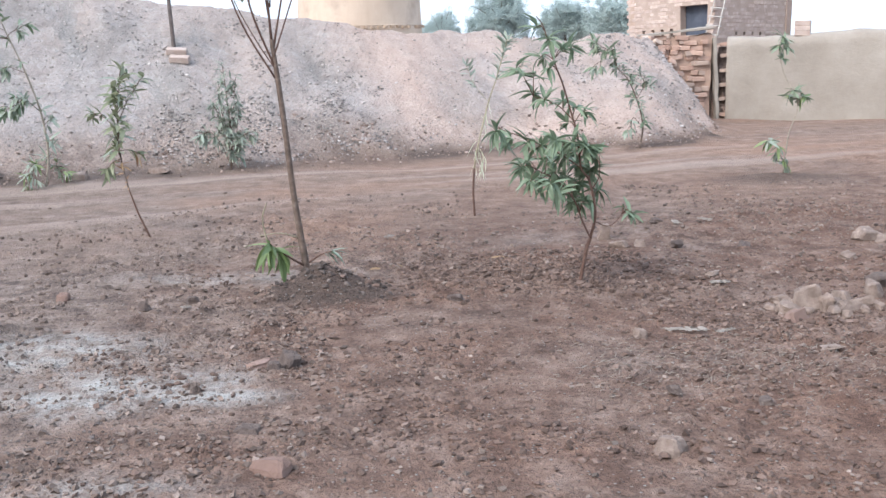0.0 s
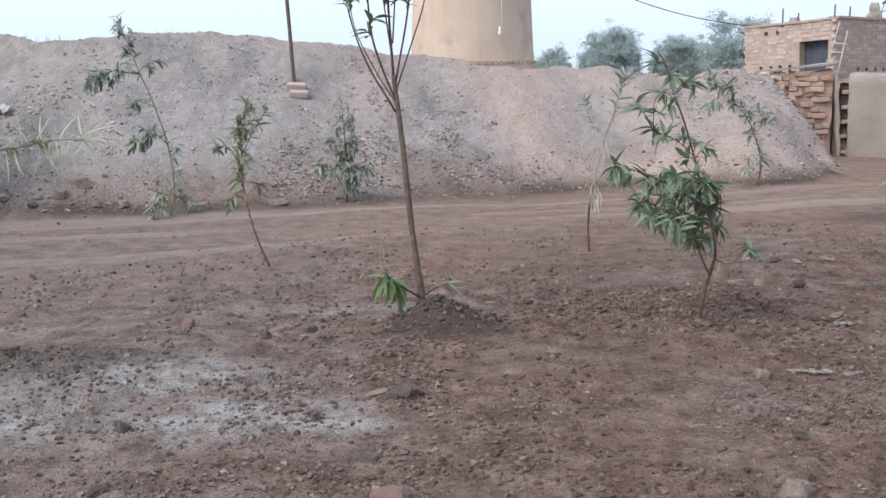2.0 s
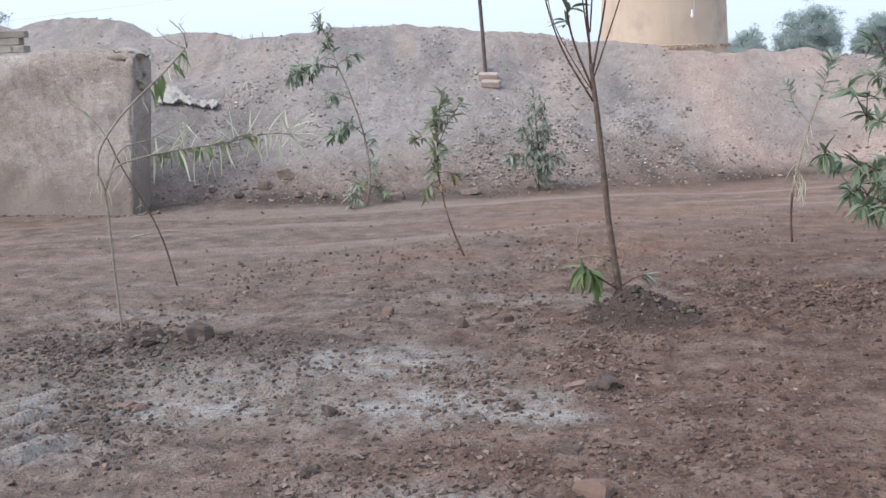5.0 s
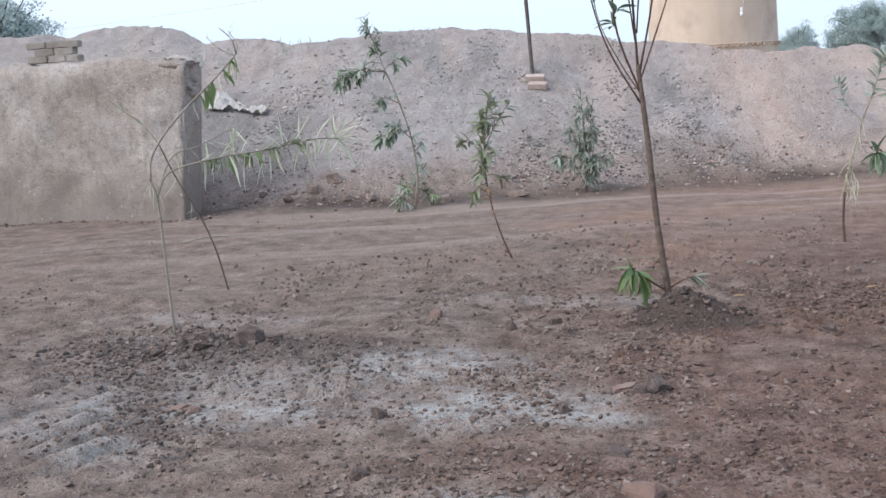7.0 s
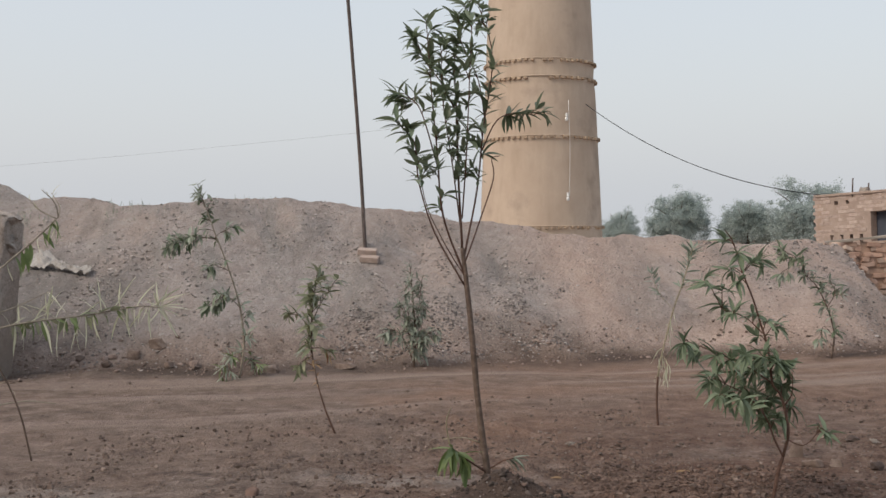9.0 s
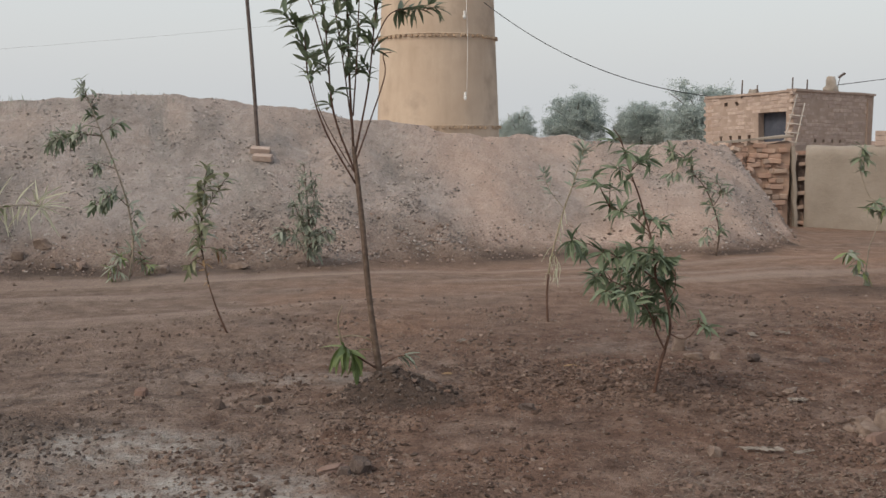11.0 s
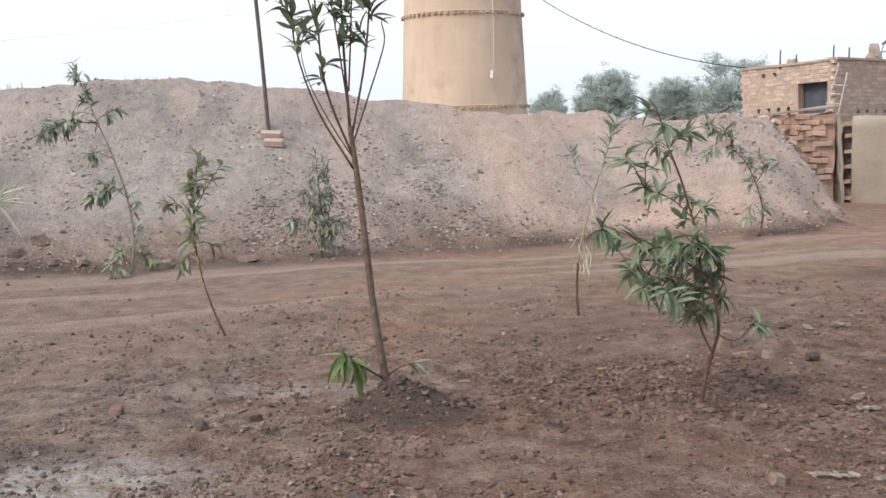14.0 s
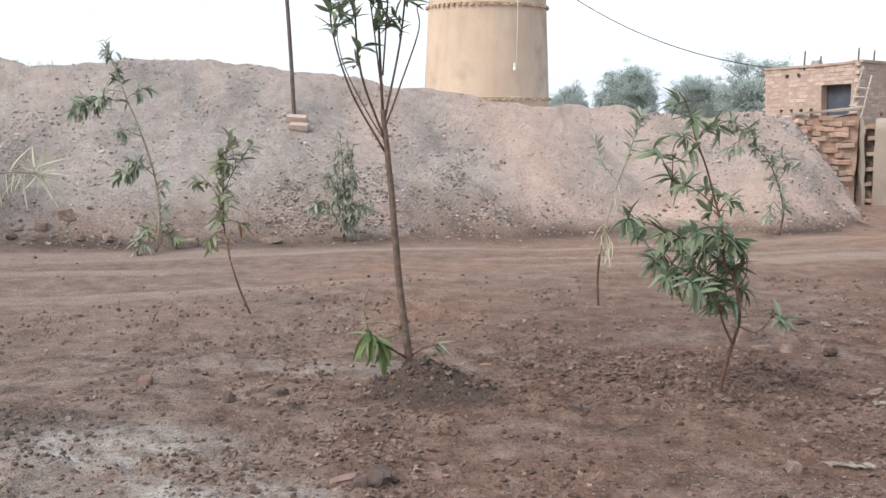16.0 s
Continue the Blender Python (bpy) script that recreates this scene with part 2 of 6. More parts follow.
def weathered(name, dark, mid, light):
    """Old mud plaster: soft patches, rain streaks, pits and chips."""
    m, n, l, b = material(name)
    co = n.new("ShaderNodeNewGeometry").outputs["Position"]
    stretch = n.new("ShaderNodeMapping")
    stretch.inputs["Scale"].default_value = (1.0, 1.0, 0.22)
    l.new(co, stretch.inputs["Vector"])
    patch, rain, fine, grain = noise_node(n, l, co, 1.1, 5, 0.6), noise_node(n, l, stretch.outputs[0], 5.0, 5, 0.65), noise_node(n, l, co, 11.0, 6, 0.7), noise_node(n, l, co, 55.0, 4, 0.7)
    col = ramp_node(n, l, patch, [(0.36, dark), (0.5, mid), (0.64, light)])
    col = mix_node(n, l, ramp_node(n, l, rain, [(0.48, (0, 0, 0)), (0.7, (0.55, 0.55, 0.55))]), col, dark)
    col = mix_node(n, l, 1.0, col, ramp_node(n, l, fine, [(0.3, (0.72, 0.7, 0.68)), (0.5, (1, 1, 1)), (0.7, (1.16, 1.15, 1.14))]), "MULTIPLY")
    col = mix_node(n, l, 1.0, col, ramp_node(n, l, grain, [(0.34, (0.72, 0.71, 0.7)), (0.48, (1, 1, 1)), (0.68, (1.14, 1.14, 1.14))]), "MULTIPLY")
    sep = n.new("ShaderNodeSeparateXYZ")
    l.new(co, sep.inputs[0])
    rise = math_node(n, l, "ADD", sep.outputs["Z"], math_node(n, l, "MULTIPLY", noise_node(n, l, co, 1.6, 6, 0.65), 1.9))
    col = mix_node(n, l, ramp_node(n, l, math_node(n, l, "MULTIPLY", rise, 0.5), [(0.58, (0.75, 0.75, 0.75)), (0.82, (0, 0, 0))]), col, (0.225, 0.183, 0.155))
    vor = n.new("ShaderNodeTexVoronoi")
    vor.inputs["Scale"].default_value = 16.0
    l.new(co, vor.inputs["Vector"])
    pit = ramp_node(n, l, vor.outputs["Distance"], [(0.1, (1, 1, 1)), (0.22, (0, 0, 0))])
    s = n.new("ShaderNodeSeparateColor")
    l.new(vor.outputs["Color"], s.inputs[0])
    pit = math_node(n, l, "MULTIPLY", pit, ramp_node(n, l, s.outputs[0], [(0.72, (0, 0, 0)), (0.76, (0.7, 0.7, 0.7))]))
    col = mix_node(n, l, pit, col, ramp_node(n, l, s.outputs[1], [(0.0, (0.16, 0.135, 0.115)), (0.5, (0.24, 0.2, 0.17)), (0.65, (0.55, 0.51, 0.47))]))
    l.new(col, b.inputs["Base Color"])
    b.inputs["Roughness"].default_value = 0.95
    b.inputs["Specular IOR Level"].default_value = 0.15
    bump_node(n, l, b, math_node(n, l, "ADD", math_node(n, l, "ADD", fine, math_node(n, l, "MULTIPLY", grain, 0.4)), math_node(n, l, "MULTIPLY", pit, -0.4)), 0.9, 0.03)
    return m


MUD_WALL = weathered("rain_worn_plaster", (0.285, 0.237, 0.204), (0.36, 0.312, 0.277), (0.405, 0.36, 0.325))
MUD_OLD = earthy("weathered_mud_plaster", (0.22, 0.188, 0.158), (0.36, 0.318, 0.275), (0.5, 0.455, 0.4), 3.4, bump=0.8, dist=0.025)
BRICK = earthy("fired_brick", (0.33, 0.212, 0.162), (0.43, 0.298, 0.234), (0.5, 0.383, 0.312), 5, per="object")
PALE_BRICK = earthy("dusty_brick", (0.31, 0.232, 0.187), (0.375, 0.288, 0.235), (0.435, 0.345, 0.29), 5, per="object")
HUT_BRICK = earthy("dusty_hut_brick", (0.335, 0.26, 0.222), (0.43, 0.345, 0.3), (0.52, 0.43, 0.38), 9, per="slight")
HUT_MORTAR = earthy("dusty_mortar", (0.3, 0.23, 0.19), (0.365, 0.286, 0.239), (0.43, 0.345, 0.293), 6)
MORTAR = earthy("mud_mortar", (0.29, 0.195, 0.146), (0.39, 0.272, 0.207), (0.46, 0.335, 0.262), 6)
BARK = earthy("young_bark", (0.085, 0.062, 0.048), (0.15, 0.106, 0.083), (0.23, 0.175, 0.14), 25, 0.85, dist=0.003)
BARK_RED = earthy("red_bark", (0.08, 0.045, 0.035), (0.13, 0.075, 0.055), (0.19, 0.12, 0.09), 25, 0.8, dist=0.003)
BARK_PALE = earthy("dry_pale_stem", (0.24, 0.2, 0.14), (0.36, 0.31, 0.21), (0.46, 0.41, 0.29), 25, 0.8, dist=0.003)
PEBBLE = earthy("small_pebbles", (0.15, 0.112, 0.092), (0.225, 0.175, 0.147), (0.31, 0.252, 0.217), 8, per="island")
STALK = earthy("dry_grey_stem", (0.2, 0.168, 0.13), (0.3, 0.258, 0.205), (0.4, 0.35, 0.285), 25, 0.8, dist=0.003)
STRAW = earthy("dry_straw", (0.19, 0.158, 0.13), (0.27, 0.228, 0.19), (0.36, 0.31, 0.265), 20)
RUST = earthy("rusty_steel", (0.075, 0.06, 0.055), (0.125, 0.1, 0.09), (0.19, 0.15, 0.13), 12, 0.7, dist=0.002)
WOOD = earthy("grey_wood", (0.3, 0.27, 0.24), (0.42, 0.38, 0.34), (0.52, 0.48, 0.43), 10, 0.85, dist=0.003)
LITTER = earthy("dusty_plastic", (0.22, 0.188, 0.16), (0.32, 0.28, 0.245), (0.44, 0.395, 0.355), 22)
CLOTH = earthy("dusty_sacking", (0.32, 0.295, 0.27), (0.45, 0.42, 0.39), (0.56, 0.53, 0.495), 14)
DARK_CHIP = earthy("dark_kiln_chips", (0.15, 0.132, 0.124), (0.215, 0.19, 0.179), (0.3, 0.268, 0.25), 9, per="island")
FOOT_STONE = earthy("bank_foot_stone", (0.19, 0.137, 0.113), (0.285, 0.215, 0.182), (0.385, 0.305, 0.263), 9, per="island")
# colour of the dim window inside, put on an added panel
WINDOW_FILL = earthy("slate_blue_window_fill", (0.055, 0.062, 0.082), (0.08, 0.089, 0.115), (0.11, 0.12, 0.148), 4, 0.8, 0.2)
CABLE = earthy("black_cable", (0.02, 0.02, 0.02), (0.03, 0.03, 0.03), (0.05, 0.05, 0.05), 9, 0.6)
WHITE = earthy("white_plastic", (0.6, 0.6, 0.58), (0.72, 0.72, 0.7), (0.8, 0.8, 0.78), 9, 0.4, 0.1)
LEAF = leaf_material("green_leaf", [(0.1, (0.066, 0.094, 0.05)), (0.4, (0.13, 0.172, 0.1)), (0.75, (0.225, 0.28, 0.18)), (1.0, (0.36, 0.4, 0.29))], 0.5)
LEAF_DARK = leaf_material("dark_leaf", [(0.1, (0.1, 0.125, 0.072)), (0.5, (0.19, 0.23, 0.145)), (0.9, (0.3, 0.345, 0.235)), (1.0, (0.37, 0.385, 0.26))], 0.4)
LEAF_GREY = leaf_material("dusty_leaf", [(0.1, (0.185, 0.21, 0.16)), (0.5, (0.285, 0.318, 0.247)), (1.0, (0.41, 0.44, 0.35))])
LEAF_PALE = leaf_material("withered_leaf", [(0.1, (0.38, 0.39, 0.25)), (0.5, (0.56, 0.55, 0.4)), (1.0, (0.68, 0.67, 0.54))], 0.7)
LEAF_LIME = leaf_material("fresh_leaf", [(0.1, (0.1, 0.145, 0.05)), (0.5, (0.16, 0.215, 0.08)), (1.0, (0.26, 0.29, 0.13))])
LEAF_OLIVE = leaf_material("olive_leaf", [(0.1, (0.15, 0.172, 0.1)), (0.5, (0.245, 0.262, 0.16)), (1.0, (0.37, 0.362, 0.235))])
LEAF_RED = leaf_material("scorched_leaf", [(0.1, (0.2, 0.1, 0.05)), (0.5, (0.3, 0.17, 0.09)), (1.0, (0.4, 0.3, 0.16))], 0.7)
# distance haze put into the colour: far foliage paled towards blue-grey
LEAF_HAZED = leaf_material("hazed_acacia_foliage", [(0.1, (0.345, 0.405, 0.385)), (0.6, (0.39, 0.45, 0.425)), (1.0, (0.42, 0.48, 0.455))], 0.8)


# ---- builders ----
def part(name, bm, mat, parent=None, label=""):
    me = bpy.data.meshes.new(name)
    bm.to_mesh(me)
    bm.free()
    me.materials.append(mat)
    ob = new(name, me)
    ob.parent = parent
    if label:
        ob["label"] = label
    return ob


def thing(name, loc, label, category, group="", turn=0.0):
    ob = new(name)
    ob.empty_display_size = 0.1
    ob.matrix_world = pose(*loc, 0, 0, turn)
    return tagged(ob, label, category, group)


def box(bm, cx, cy, cz, sx, sy, sz, m=Matrix(), bevel=0.0):
    r = bmesh.ops.create_cube(bm, size=1.0, matrix=m @ Matrix.Translation((cx, cy, cz)) @ Matrix.Diagonal((sx, sy, sz, 1)))
    if bevel:
        edges = list({e for v in r["verts"] for e in v.link_edges})
        bmesh.ops.bevel(bm, geom=edges, offset=bevel, segments=1, affect="EDGES")


def roughen(bm, amp, scale, seed=0.0):
    for v in bm.verts:
        v.co += noise.noise_vector(v.co * scale + Vector((seed, seed * 1.7, -seed))) * amp


def smooth_line(pts, steps=4):
    """Catmull-Rom through the points."""
    p = [Vector(q) for q in pts]
    p = [p[0] * 2 - p[1]] + p + [p[-1] * 2 - p[-2]]
    out = []
    for i in range(1, len(p) - 2):
        for s in range(steps):
            t = s / steps
            a, b, c, d = p[i - 1:i + 3]
            out.append(0.5 * (2 * b + (c - a) * t + (2 * a - 5 * b + 4 * c - d) * t * t + (3 * b - a - 3 * c + d) * t ** 3))
    return out + [p[-2]]


def tube(bm, line, r0, r1, sides=7, wobble=0.0):
    rings = []
    for i, q in enumerate(line):
        way = (line[min(i + 1, len(line) - 1)] - line[max(i - 1, 0)]).normalized()
        a = way.orthogonal().normalized() if not rings else (ax - way * ax.dot(way)).normalized()
        ax, b = a, way.cross(a)
        r = r0 + (r1 - r0) * i / (len(line) - 1)
        r *= 1 + wobble * noise.noise(q * 14)
        rings.append([bm.verts.new(q + (a * math.cos(k * math.tau / sides) + b * math.sin(k * math.tau / sides)) * r) for k in range(sides)])
    for lo, hi in zip(rings, rings[1:]):
        for k in range(sides):
            f = bm.faces.new((lo[k], lo[(k + 1) % sides], hi[(k + 1) % sides], hi[k]))
            f.smooth = True
    bm.faces.new(rings[0][::-1])
    bm.faces.new(rings[-1])


def leaf_mesh(name, mat, width, droop, fold=0.25, wave=0.0):
    """A lance-shaped leaf along +x, one long, folded along its rib."""
    bm = bmesh.new()
    prev = None
    for i in range(7):
        t = i / 6
        w = width * (math.sin(math.pi * min(1, t * 0.92 + 0.05)) ** 0.85) * (1 - 0.35 * t)
        z = -droop * t * t
        y = wave * math.sin(t * 4.5)
        row = [bm.verts.new((t, y - w, z + fold * w)), bm.verts.new((t, y, z)), bm.verts.new((t, y + w, z + fold * w))]
        if prev:
            for k in (0, 1):
                bm.faces.new((prev[k], prev[k + 1], row[k + 1], row[k])).smooth = True
        prev = row
    me = bpy.data.meshes.new(name)
    bm.to_mesh(me)
    bm.free()
    me.materials.append(mat)
    return me


LEAVES, SPARE = {}, {}


def set_leaf(name, me, parent, at, way, length, spin=0.0):
    """One leaf; past 300 on a plant they are kept for its joined foliage."""
    m = Matrix.Translation(at) @ Vector(way).to_track_quat("X", "Z").to_matrix().to_4x4() @ pose(0, 0, 0, spin) @ Matrix.Scale(length, 4)
    LEAVES[parent.name] = LEAVES.get(parent.name, 0) + 1
    if LEAVES[parent.name] > 300:
        SPARE.setdefault(parent.name, []).append((me, m))
        return
    ob = new(name, me)
    ob.parent = parent
    ob.matrix_local = m


def join_spare():
    for plant, spare in SPARE.items():
        verts, faces, mats, slots = [], [], [], []
        for me, m in spare:
            k = len(verts)
            verts += [m @ v.co for v in me.vertices]
            faces += [[k + i for i in f.vertices] for f in me.polygons]
            if me.materials[0] not in mats:
                mats.append(me.materials[0])
            slots += [mats.index(me.materials[0])] * len(me.polygons)
        mesh = bpy.data.meshes.new("foliage")
        mesh.from_pydata(verts, [], faces)
        for mat in mats:
            mesh.materials.append(mat)
        mesh.polygons.foreach_set("material_index", slots)
        ob = new("foliage", mesh)
        ob.parent = bpy.data.objects[plant]
        ob["kind"] = "stuff"


def sapling(name, loc, turn, stems, label, barks, depth=0.25, seed=1):
    """Stems as (thick, thin, [(aside, up), ...]) in metres from the foot; gives the thing and its stem lines."""
    rnd = random.Random(seed)
    ob = thing(name, loc, label, "sapling", "planted saplings", turn)
    lines = []
    feet = []
    for i, (r0, r1, pts) in enumerate(stems):
        y0 = 0.0
        for line in lines:  # grow from the stem that is met
            near = min(line, key=lambda q: (q.x - pts[0][0]) ** 2 + (q.z - pts[0][1]) ** 2)
            if (near.x - pts[0][0]) ** 2 + (near.z - pts[0][1]) ** 2 < 0.0025:
                y0 = near.y
        lean = rnd.uniform(-depth, depth) if i else 0.0
        n = len(pts) - 1
        line = smooth_line([(x, y0 + lean * (k / n), z) for k, (x, z) in enumerate(pts)], 5)
        bm = bmesh.new()
        tube(bm, line, r0, r1, 8 if r0 > 0.01 else 6, 0.12)
        part("trunk" if i == 0 else "branch", bm, barks[min(i, len(barks) - 1)], ob)
        lines.append(line)
    return ob, lines


def leafy(ob, line, meshes, count, size, start=0.2, hang=0.3, out=1.0, seed=1, end=1.0, top=0.35):
    """Leaves along a stem, in loose whorls, the last ones fanning from its tip."""
    rnd = random.Random(seed)
    for i in range(count):
        t = start + (end - start) * (i + rnd.random()) / count
        if rnd.random() < top:
            t = end - 0.06 * rnd.random()
        j = min(int(t * (len(line) - 1)), len(line) - 2)
        q = line[j].lerp(line[j + 1], t * (len(line) - 1) - j)
        way = (line[j + 1] - line[j]).normalized()
        a = rnd.uniform(0, math.tau)
        side = way.orthogonal().normalized()
        side = Matrix.Rotation(a, 3, way) @ side
        v = side * out + way * rnd.uniform(0.2, 0.9) + Vector((rnd.gauss(0, 0.35), rnd.gauss(0, 0.35), rnd.gauss(0, 0.25) - hang * rnd.uniform(0.3, 1.4)))
        set_leaf("leaf", rnd.choice(meshes), ob, q, v, size * rnd.uniform(0.65, 1.2), rnd.uniform(-60, 60))


# ---- ground: yard, track, rubble bank and kiln platform, one sheet to the horizon ----
def lattice(x, y, seed):
    """Smooth value noise, -1 to 1."""
    ix, iy = np.floor(x).astype(np.int64), np.floor(y).astype(np.int64)
    fx, fy = x - ix, y - iy
    fx, fy = fx * fx * (3 - 2 * fx), fy * fy * (3 - 2 * fy)

    def h(a, b):
        v = (a * 374761393 + b * 668265263 + seed * 1442695041) & 0xFFFFFFFF
        v = ((v ^ (v >> 13)) * 1274126177) & 0xFFFFFFFF
        return ((v ^ (v >> 16)) & 0xFFFF) / 32767.5 - 1

    lo = h(ix, iy) * (1 - fx) + h(ix + 1, iy) * fx
    hi = h(ix, iy + 1) * (1 - fx) + h(ix + 1, iy + 1) * fx
    return lo * (1 - fy) + hi * fy


def fractal(x, y, size, octaves, seed, gain=0.5):
    total, amp = 0.0, 1.0
    for o in range(octaves):
        c, s = math.cos(0.6 * o), math.sin(0.6 * o)
        total = total + amp * lattice((x * c - y * s) / size, (x * s + y * c) / size, seed + o)
        size, amp = size / 2.03, amp * gain
    return total


def ease(v, a, b):
    t = np.clip((v - a) / (b - a), 0, 1)
    return t * t * (3 - 2 * t)


FOOT_X, FOOT_Y = -4.71, 10.43            # a point of the bank's foot
WALL_X, WALL_Y = 4.45, 16.62             # end of the plastered wall, which runs along (0.93, -0.368)


def bank_coords(x, y):
    return (x - FOOT_X) * ALONG_X + (y - FOOT_Y) * ALONG_Y, -(x - FOOT_X) * ALONG_Y + (y - FOOT_Y) * ALONG_X


def terrain(x, y, fine=True):
    u, v = bank_coords(x, y)
    foot = np.interp(u, [-8, -3, -1.4, 0, 1.0, 2.4, 5, 6.4, 7.9, 9.3, 10.35, 10.9, 40], [0.9, 0.75, 0.35, 0.0, -0.15, -0.02, -0.05, 0.1, -0.35, 0.5, 2.2, 3.6, 3.6])
    s = v - foot + 0.22 * lattice(u / 1.3, v / 3.0, 5) + 0.08 * lattice(u / 0.4, v / 0.7, 6)
    crest = np.interp(u, [-8, -4.0, -3.2, -2.4, -1.9, -1.5, -0.7, -0.2, 0.6, 1.4, 2.1, 3.3, 4.2, 4.7, 5.4, 7.2, 9.5], [2.2, 2.24, 2.38, 2.18, 2.0, 2.06, 1.9, 1.92, 1.99, 1.93, 1.84, 1.8, 1.62, 1.49, 1.43, 1.36, 1.27])
    crest = crest + 0.05 * lattice(u / 0.35, v * 0, 9)
    slope = s * 0.71
    rise = np.where(slope < 0, 0, np.where(slope < crest, slope, crest))
    over = np.clip(s - crest / 0.71, 0, None)
    flat = 1.02 + 0 * x
    behind = flat + (crest - flat) * np.clip(1 - over / 2.2, 0, 1) ** 1.5
    bank = np.where(slope < crest, rise, behind)
    bank = bank * ease(s, -0.35, 0.55) + 0.05 * ease(s, -0.7, 0.1) * (s < 0.6) * ease(-s, -0.6, 0.0)
    # platform behind the walls
    w = (x - WALL_X) * 0.368 + (y - WALL_Y) * 0.93
    bank = np.where((x > 4.15) & (w > 0.12), 1.02, np.where((x > 4.15) & (w > -0.6), 0.0, bank))
    bank = np.where((x > 2.4) & (x <= 4.6) & (y > 16.86), np.maximum(bank, 1.02), bank)
    bank = np.where((x < -5.9) & (y < 9.95), 0.0, bank)
    far = ease(np.hypot(x, y), 37, 46)
    bank = bank * (1 - far)
    bank = bank - 0.0105 * np.clip(np.hypot(x, y) - 50, 0, None) * (y > -60)
    onbank = ease(s, -0.1, 0.35) * (x < 4.6)
    road = ease(v, np.interp(u, [-9, -2, 1, 3, 6, 12], [-3.2, -3.2, -2.9, -2.6, -2.4, -2.2]) - 0.35, np.interp(u, [-9, -2, 1, 3, 6, 12], [-3.2, -3.2, -2.9, -2.6, -2.4, -2.2]) + 0.45) * (1 - onbank)
    yard = (1 - road) * (1 - onbank)
    z = bank + 0.035 * fractal(x, y, 1.7, 2, 20) * (1 - onbank)
    if fine:
        near = ease(-y, -30, -16)
        rough = 0.35 + 0.65 * ease(fractal(x, y, 1.1, 2, 31), -0.35, 0.5)
        z = z + near * yard * (0.011 * fractal(x, y, 0.24, 4, 40, 0.6) + 0.03 * np.clip(fractal(x, y, 0.09, 3, 50, 0.7) - 0.25, 0, 1.2)) * rough
        z = z + near * road * (0.006 * lattice(u / 5.0, v / 0.2, 60) + 0.003 * fractal(x, y, 0.25, 3, 61))
        z = z + near * onbank * (0.036 * fractal(u, v, 0.6, 5, 70, 0.52) + 0.022 * lattice((u + 0.4 * v) / 0.3, v / 1.8, 71))
        # tyre lugs pressed into the damp corner
        ta, tb = (x + 3.2) * 0.65 - (y - 3.5) * 0.76, (x + 3.2) * 0.76 + (y - 3.5) * 0.65
        tr = np.exp(-((tb / 0.24) ** 4)) * ease(ta, -1.0, -0.7) * ease(-ta, -0.85, -0.55)
        z = z + tr * ease(fractal(x, y, 0.35, 3, 53), -1.0, 0.3) * 0.031 * (1 + 0.5 * fractal(x, y, 0.1, 3, 54)) * np.tanh(2.0 * (0.3 + np.sin((ta + 0.6 * tb - 0.0145 + 0.03 * lattice(x / 0.3, y / 0.3, 52)) * math.tau / 0.242)))
        # earth banked round the tall sapling, and low ridges
        z = z + 0.13 * np.exp(-(((x + 0.58) / 0.25) ** 2 + ((y - 5.52) / 0.2) ** 2) ** 1.0) * (1 + 0.3 * fractal(x, y, 0.12, 3, 55))
        z = z + 0.05 * np.exp(-(((x + 2.95) / 0.55) ** 2 + ((y - 4.75) / 0.16) ** 2))
        z = z + 0.02 * np.exp(-(((x - 0.87) / 0.5) ** 2 + ((y - 5.5) / 0.3) ** 2))
        z = z + 0.05 * np.exp(-(((x - 3.3) / 0.4) ** 2 + ((y - 9.95) / 0.3) ** 2))
    return z, u, v, s, onbank, road, yard


def spread(*runs):
    return np.unique(np.round(np.concatenate([np.arange(a, b, st) for a, b, st in runs]), 4))


gx = np.concatenate([-np.geomspace(3000, 14, 26), spread((-13, -5, 0.06), (-5, 4, 0.026), (4, 9, 0.06)), np.geomspace(9.2, 3000, 26)])
gy = np.concatenate([-np.geomspace(3000, 3, 18), spread((-2.5, 2.2, 0.25), (2.2, 7.0, 0.026), (7.0, 17.4, 0.045)), np.geomspace(17.6, 3000, 40)])
X, Y = np.meshgrid(gx, gy)
Z, U, V, S, ONBANK, ROAD, YARD = terrain(X, Y)
nx, ny = len(gx), len(gy)
ids = np.arange(nx * ny).reshape(ny, nx)
quads = np.stack([ids[:-1, :-1], ids[:-1, 1:], ids[1:, 1:], ids[1:, :-1]], -1).reshape(-1, 4)
me = bpy.data.meshes.new("ground")
me.vertices.add(nx * ny)
me.vertices.foreach_set("co", np.stack([X, Y, Z], -1).astype(np.float32).ravel())
me.loops.add(quads.size)
me.loops.foreach_set("vertex_index", quads.ravel().astype(np.int32))
me.polygons.add(len(quads))
me.polygons.foreach_set("loop_start", np.arange(0, quads.size, 4, dtype=np.int32))
me.update(calc_edges=True)
me.polygons.foreach_set("use_smooth", np.ones(len(quads), dtype=bool))


def zone(name, values):
    me.attributes.new(name, "FLOAT", "POINT").data.foreach_set("value", np.clip(values, 0, 1).astype(np.float32).ravel())


def blot(cx, cy, rx, ry):
    return np.exp(-(((X - cx) / rx) ** 2 + ((Y - cy) / ry) ** 2) ** 1.5)


